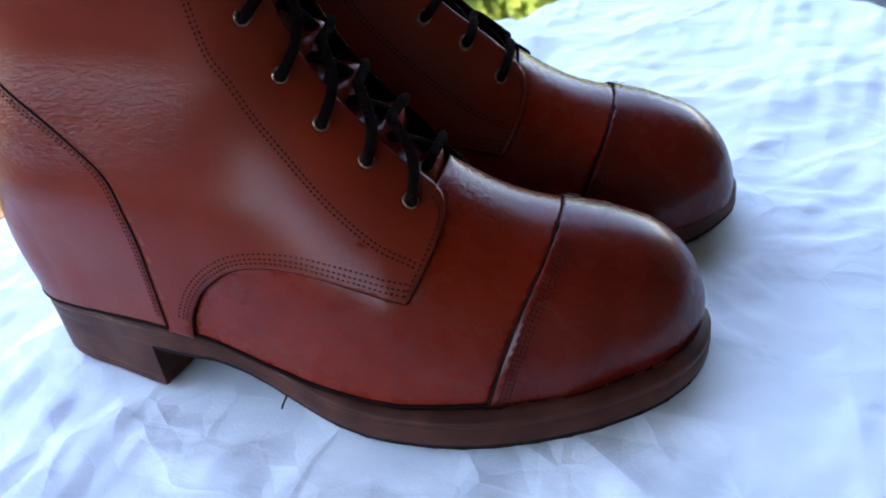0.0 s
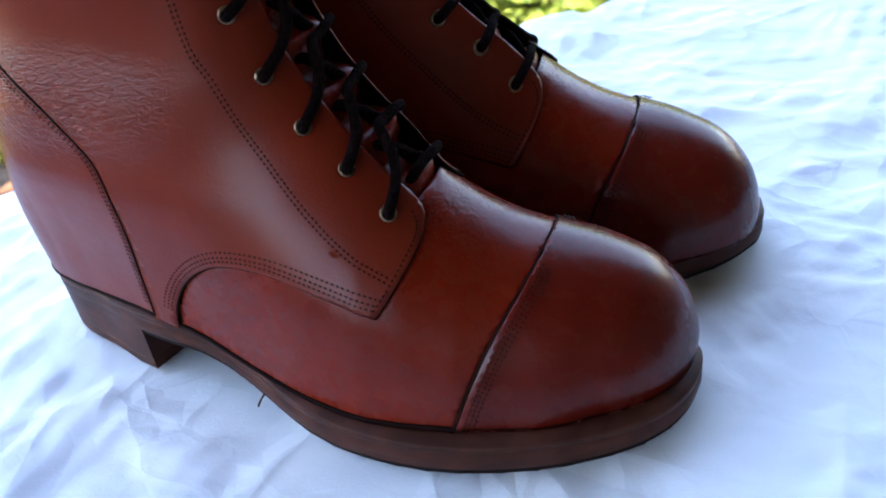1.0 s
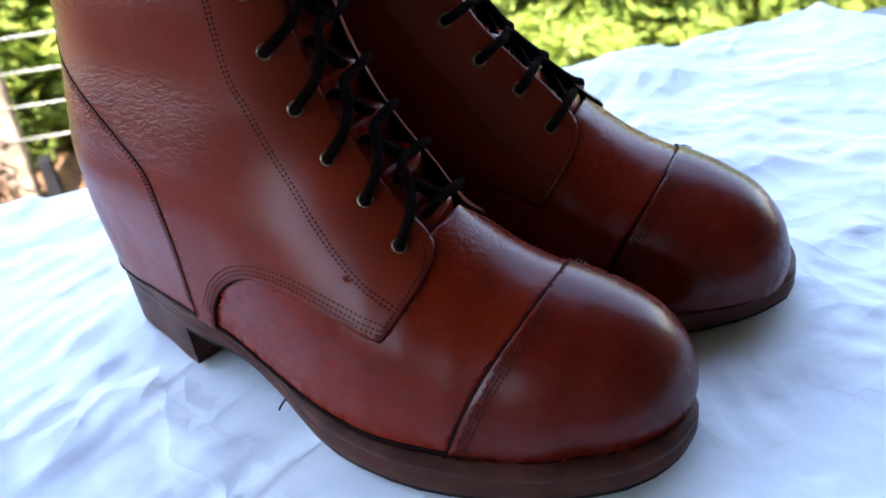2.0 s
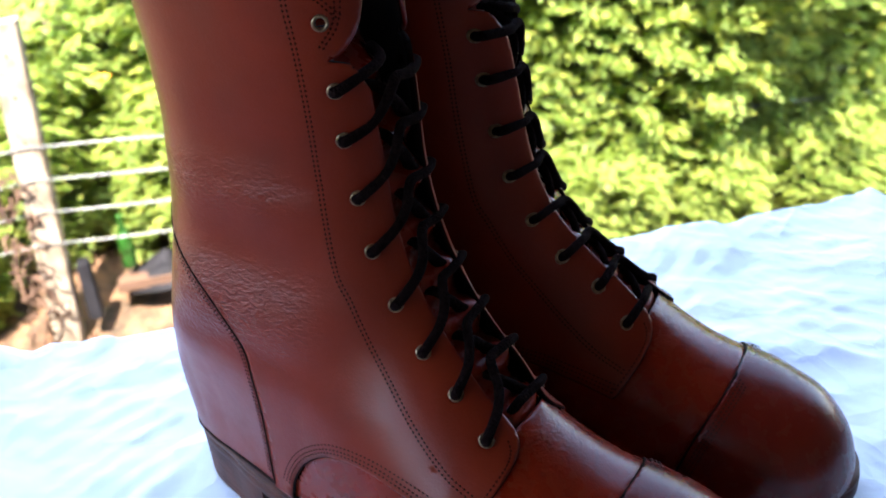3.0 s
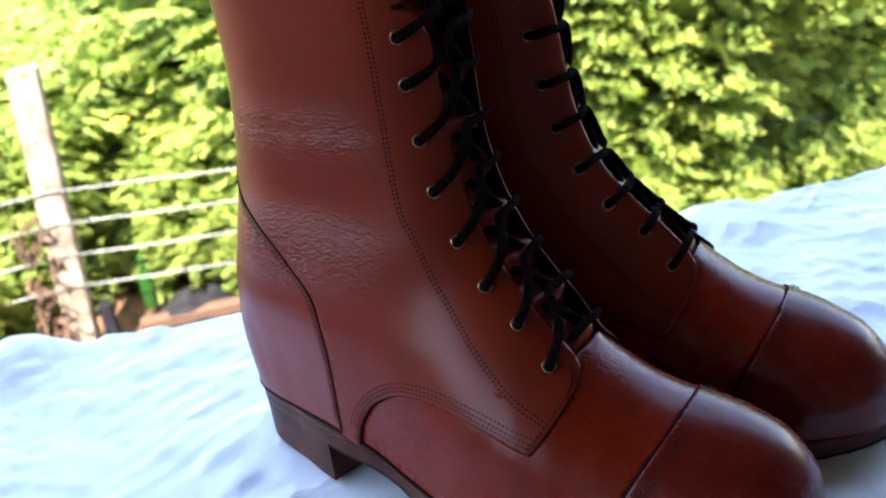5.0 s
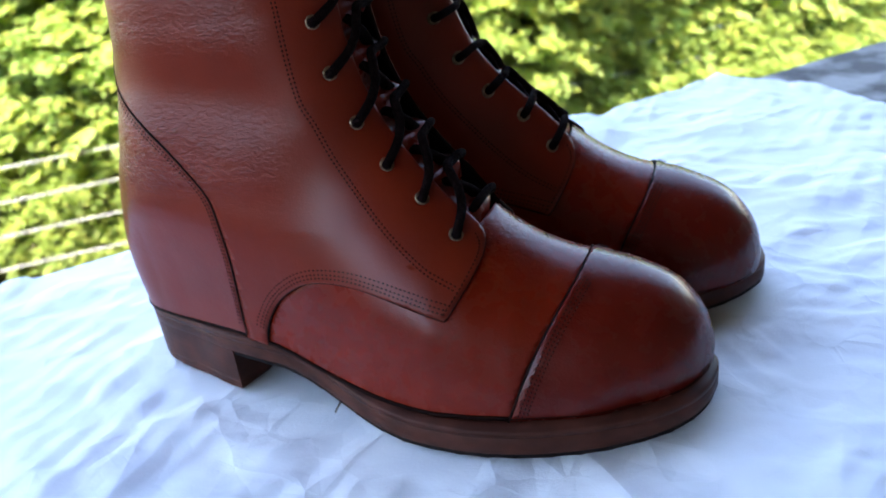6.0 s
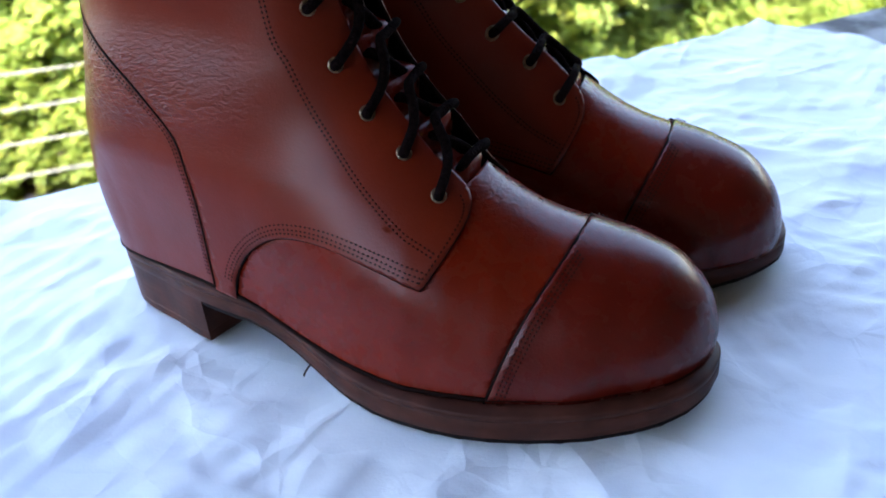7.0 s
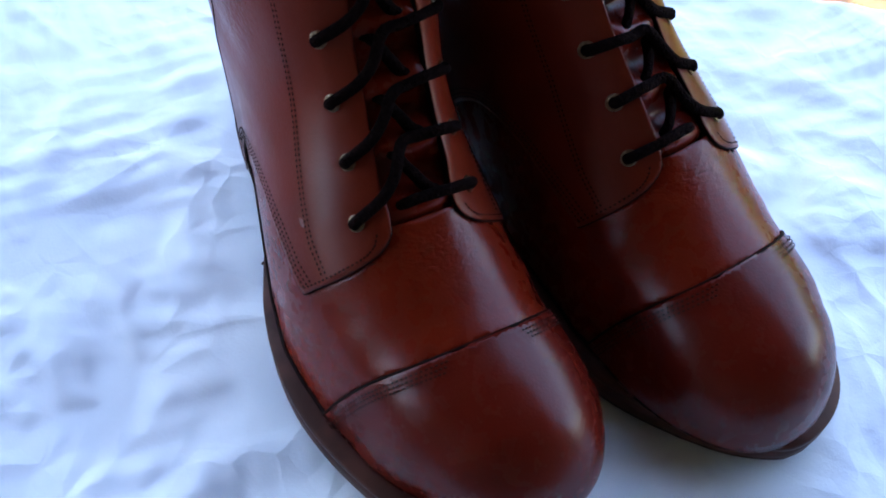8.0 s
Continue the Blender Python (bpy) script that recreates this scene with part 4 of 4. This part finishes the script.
def shrub(seed, height, spread, sprays):
    """Stems that fork upwards and a crown of feathered leaf sprays."""
    rnd = random.Random(seed)
    root = tagged(new("shrub"), "leafy green shrub with feathered leaves in sunlight", "shrub", "shrubs behind the fence")
    verts, faces, tips = [], [], []

    def limb(p, d, length, r, depth):
        pts = [p]
        for i in range(5):
            d = (d + Vector((rnd.gauss(0, 0.16), rnd.gauss(0, 0.16), rnd.gauss(0.05, 0.1)))).normalized()
            pts.append(pts[-1] + d * length / 5)
            if depth < 3 and i >= 1:
                side = (d + Vector((rnd.gauss(0, 0.7), rnd.gauss(0, 0.7), rnd.gauss(0.1, 0.35)))).normalized()
                limb(pts[-1], side, length * 0.62, r * 0.6, depth + 1)
            if depth >= 1:
                tips.append((pts[-1], d))
        v, f = tube([tuple(q) for q in pts], np.linspace(r, r * 0.55, 6), 6)
        o = len(verts)
        verts.extend(v)
        faces.extend(tuple(i + o for i in q) for q in f)

    for k in range(4):
        a = 2 * math.pi * k / 4 + rnd.random()
        limb(Vector((0.1 * math.cos(a), 0.1 * math.sin(a), -0.05)), Vector((0.45 * math.cos(a), 0.45 * math.sin(a), 1)).normalized(), height * 0.62, 0.022, 0)
    mesh_object("trunk", verts, faces, M_BARK, root)
    lv, lf = [], []
    for k in range(sprays):
        if k % 3 == 0:
            p, d = tips[rnd.randrange(len(tips))]
            p = p + Vector((rnd.gauss(0, 0.10), rnd.gauss(0, 0.10), rnd.gauss(0.02, 0.09)))
        else:
            a, h = rnd.random() * 2 * math.pi, rnd.random()
            rr = spread * (0.70 + 0.36 * math.sqrt(rnd.random())) * (0.75 + 0.4 * math.sin(math.pi * (0.15 + 0.75 * h)))
            p = Vector((rr * math.cos(a), rr * math.sin(a), height * (0.05 + 0.98 * h)))
            p += Vector((0.12 * noise.noise(p * 3 + Vector((seed, 0, 0))), 0.12 * noise.noise(p * 3), 0))
            if noise.noise(p * 2.2 + Vector((seed * 3.1, 0, 0))) < -0.30:
                continue
            d = Vector((math.cos(a), math.sin(a), 0.3))
        out = Vector((p.x, p.y, 0.25 * height)) * 0.8 + Vector((rnd.gauss(0, 0.4), rnd.gauss(0, 0.4), rnd.gauss(0.25, 0.3)))
        out.normalize()
        across = out.cross(Vector((0, 0, 1)))
        if across.length < 0.01:
            continue
        across.normalize()
        up = across.cross(out).normalized()
        L = 0.13 + 0.12 * rnd.random()
        pairs = 7 + rnd.randrange(4)
        for i in range(pairs + 1):
            f = (i + 0.6) / (pairs + 0.6)
            base = p + out * (L * f) - Vector((0, 0, 0.5 * L * f * f))
            for sgn in ((-1, 1) if i < pairs else (0,)):
                way = (across * sgn * 0.9 + out * (0.55 if sgn else 1.0) - up * 0.25 * abs(sgn) + Vector((rnd.gauss(0, 0.12), rnd.gauss(0, 0.12), rnd.gauss(0, 0.12)))).normalized()
                ln = (0.044 + 0.020 * rnd.random()) * (0.7 + 0.5 * math.sin(math.pi * f))
                wd = way.cross(up)
                wd = wd.normalized() * ln * 0.30
                o = len(lv)
                mid = base + way * ln * 0.5
                lv += [base, mid + wd + up * 0.002, base + way * ln - up * 0.25 * ln, mid - wd + up * 0.002]
                lf += [(o, o + 1, o + 2, o + 3)]
    crown = mesh_object("crown", lv, lf, M_LEAF, root, smooth=False)
    crown["kind"] = "stuff"
    return root


kinds = [shrub(3, 1.5, 0.75, 7000), shrub(11, 1.7, 0.85, 8000), shrub(23, 1.35, 0.7, 6400)]
spots = [(-2.5, 3.9, -1.3, 0.62, 40), (-1.45, 4.2, -1.3, 0.55, 130), (-0.45, 4.1, -1.3, 0.72, 220), (0.55, 3.75, -1.25, 0.92, 310), (1.45, 3.9, -1.25, 1.0, 15), (2.35, 3.8, -1.25, 1.0, 95),
         (3.2, 3.9, -1.25, 1.05, 170), (4.2, 4.0, -1.25, 1.1, 250), (5.3, 4.2, -1.25, 1.1, 33),
         (0.62, 3.42, -1.3, 0.50, 60), (1.25, 3.45, -1.3, 0.55, 140), (1.95, 3.40, -1.3, 0.52, 230), (2.65, 3.45, -1.3, 0.56, 330), (3.4, 3.5, -1.3, 0.58, 20), (4.3, 3.5, -1.3, 0.6, 110), (0.05, 3.75, -1.3, 0.52, 270), (-1.15, 3.45, -1.3, 0.36, 80), (-1.75, 3.4, -1.3, 0.42, 200), (-0.02, 3.35, -1.32, 0.30, 10), (0.35, 3.25, -1.32, 0.34, 150), (0.95, 3.22, -1.32, 0.36, 250), (1.55, 3.2, -1.32, 0.36, 45), (2.2, 3.22, -1.32, 0.38, 300), (2.9, 3.25, -1.32, 0.4, 190), (0.62, 3.04, -1.36, 0.24, 33), (-1.25, 3.12, -1.36, 0.30, 144), (-1.75, 3.08, -1.36, 0.34, 266), (-2.3, 3.15, -1.36, 0.40, 12), (-1.0, 3.6, -1.3, 0.44, 188), (-0.28, 3.55, -1.3, 0.40, 301), (1.05, 3.02, -1.36, 0.26, 99), (1.5, 3.03, -1.36, 0.25, 211), (1.95, 3.02, -1.36, 0.27, 160), (2.45, 3.03, -1.36, 0.26, 280), (2.95, 3.02, -1.36, 0.28, 340), (3.5, 3.05, -1.36, 0.3, 70), (0.75, 2.86, -1.40, 0.22, 15), (1.3, 2.84, -1.40, 0.24, 115), (1.8, 2.85, -1.40, 0.22, 215), (2.3, 2.84, -1.40, 0.24, 315), (2.8, 2.85, -1.40, 0.23, 65), (3.3, 2.86, -1.40, 0.25, 165), (0.9, 3.62, -1.3, 0.74, 25), (1.7, 3.55, -1.3, 0.78, 125), (2.5, 3.58, -1.3, 0.80, 225), (3.3, 3.62, -1.3, 0.84, 325), (4.1, 3.65, -1.3, 0.86, 75),
         (-0.55, 5.4, -1.2, 0.72, 70), (0.5, 5.3, -1.2, 1.15, 160), (1.6, 5.4, -1.2, 1.2, 290), (2.7, 5.3, -1.2, 1.2, 200), (3.8, 5.5, -1.2, 1.25, 20), (5.0, 5.7, -1.2, 1.3, 120),
         (-3.6, 5.2, -1.2, 0.8, 190), (-1.9, 6.2, -1.25, 0.5, 300), (-1.0, 6.6, -1.25, 0.6, 210),
         (0.3, 7.4, -1.2, 1.45, 10), (1.9, 7.6, -1.2, 1.6, 80), (3.9, 7.8, -1.2, 1.6, 140), (6.0, 7.6, -1.2, 1.6, 230), (6.8, 5.5, -1.2, 1.3, 77)]
for k, (u, v, z, s_, turn) in enumerate(spots):
    src = kinds[k % 3]
    m = Matrix.Translation(uv(u, v, z)) @ Matrix.Rotation(radians(turn), 4, "Z") @ Matrix.Scale(s_, 4)
    if k < 3:
        src.matrix_basis = m
    else:
        made = copy_thing(src, Matrix.Identity(4))
        made.matrix_basis = m


def flower(u, v, z, seed, size=1.0):
    rnd = random.Random(seed)
    verts, faces = [], []
    c = Vector(uv(u, v, z))
    for k in range(7):
        a = 2 * math.pi * k / 7 + rnd.random() * 0.4
        d = Vector((math.cos(a), math.sin(a), 0.5 + rnd.random() * 0.3)).normalized()
        w = d.cross(Vector((0, 0, 1))).normalized() * 0.012
        o = len(verts)
        verts += [c, c + d * 0.022 * size + w * size, c + d * 0.042 * size, c + d * 0.022 * size - w * size, c + d * 0.02 * size + Vector((0, 0, 0.006))]
        faces += [(o, o + 1, o + 4), (o + 1, o + 2, o + 4), (o + 2, o + 3, o + 4), (o + 3, o, o + 4)]
    return tagged(mesh_object("flower", verts, faces, M_FLOWER), "bright yellow flower head among green leaves", "flower", "yellow flowers in the shrubs")


for k, (u, v, z, size) in enumerate([(1.20, 2.82, -0.228, 1.7), (1.26, 2.83, -0.232, 1.5), (1.68, 2.85, 0.03, 1.0), (1.60, 2.86, 0.05, 1.0), (0.60, 2.86, 0.16, 0.9), (0.42, 2.85, -0.62, 0.8),
                                  (2.2, 2.85, -0.1, 0.9), (-0.42, 2.95, -0.47, 0.9), (-0.95, 2.95, -1.05, 0.9)]):
    flower(u, v, z, k, size)
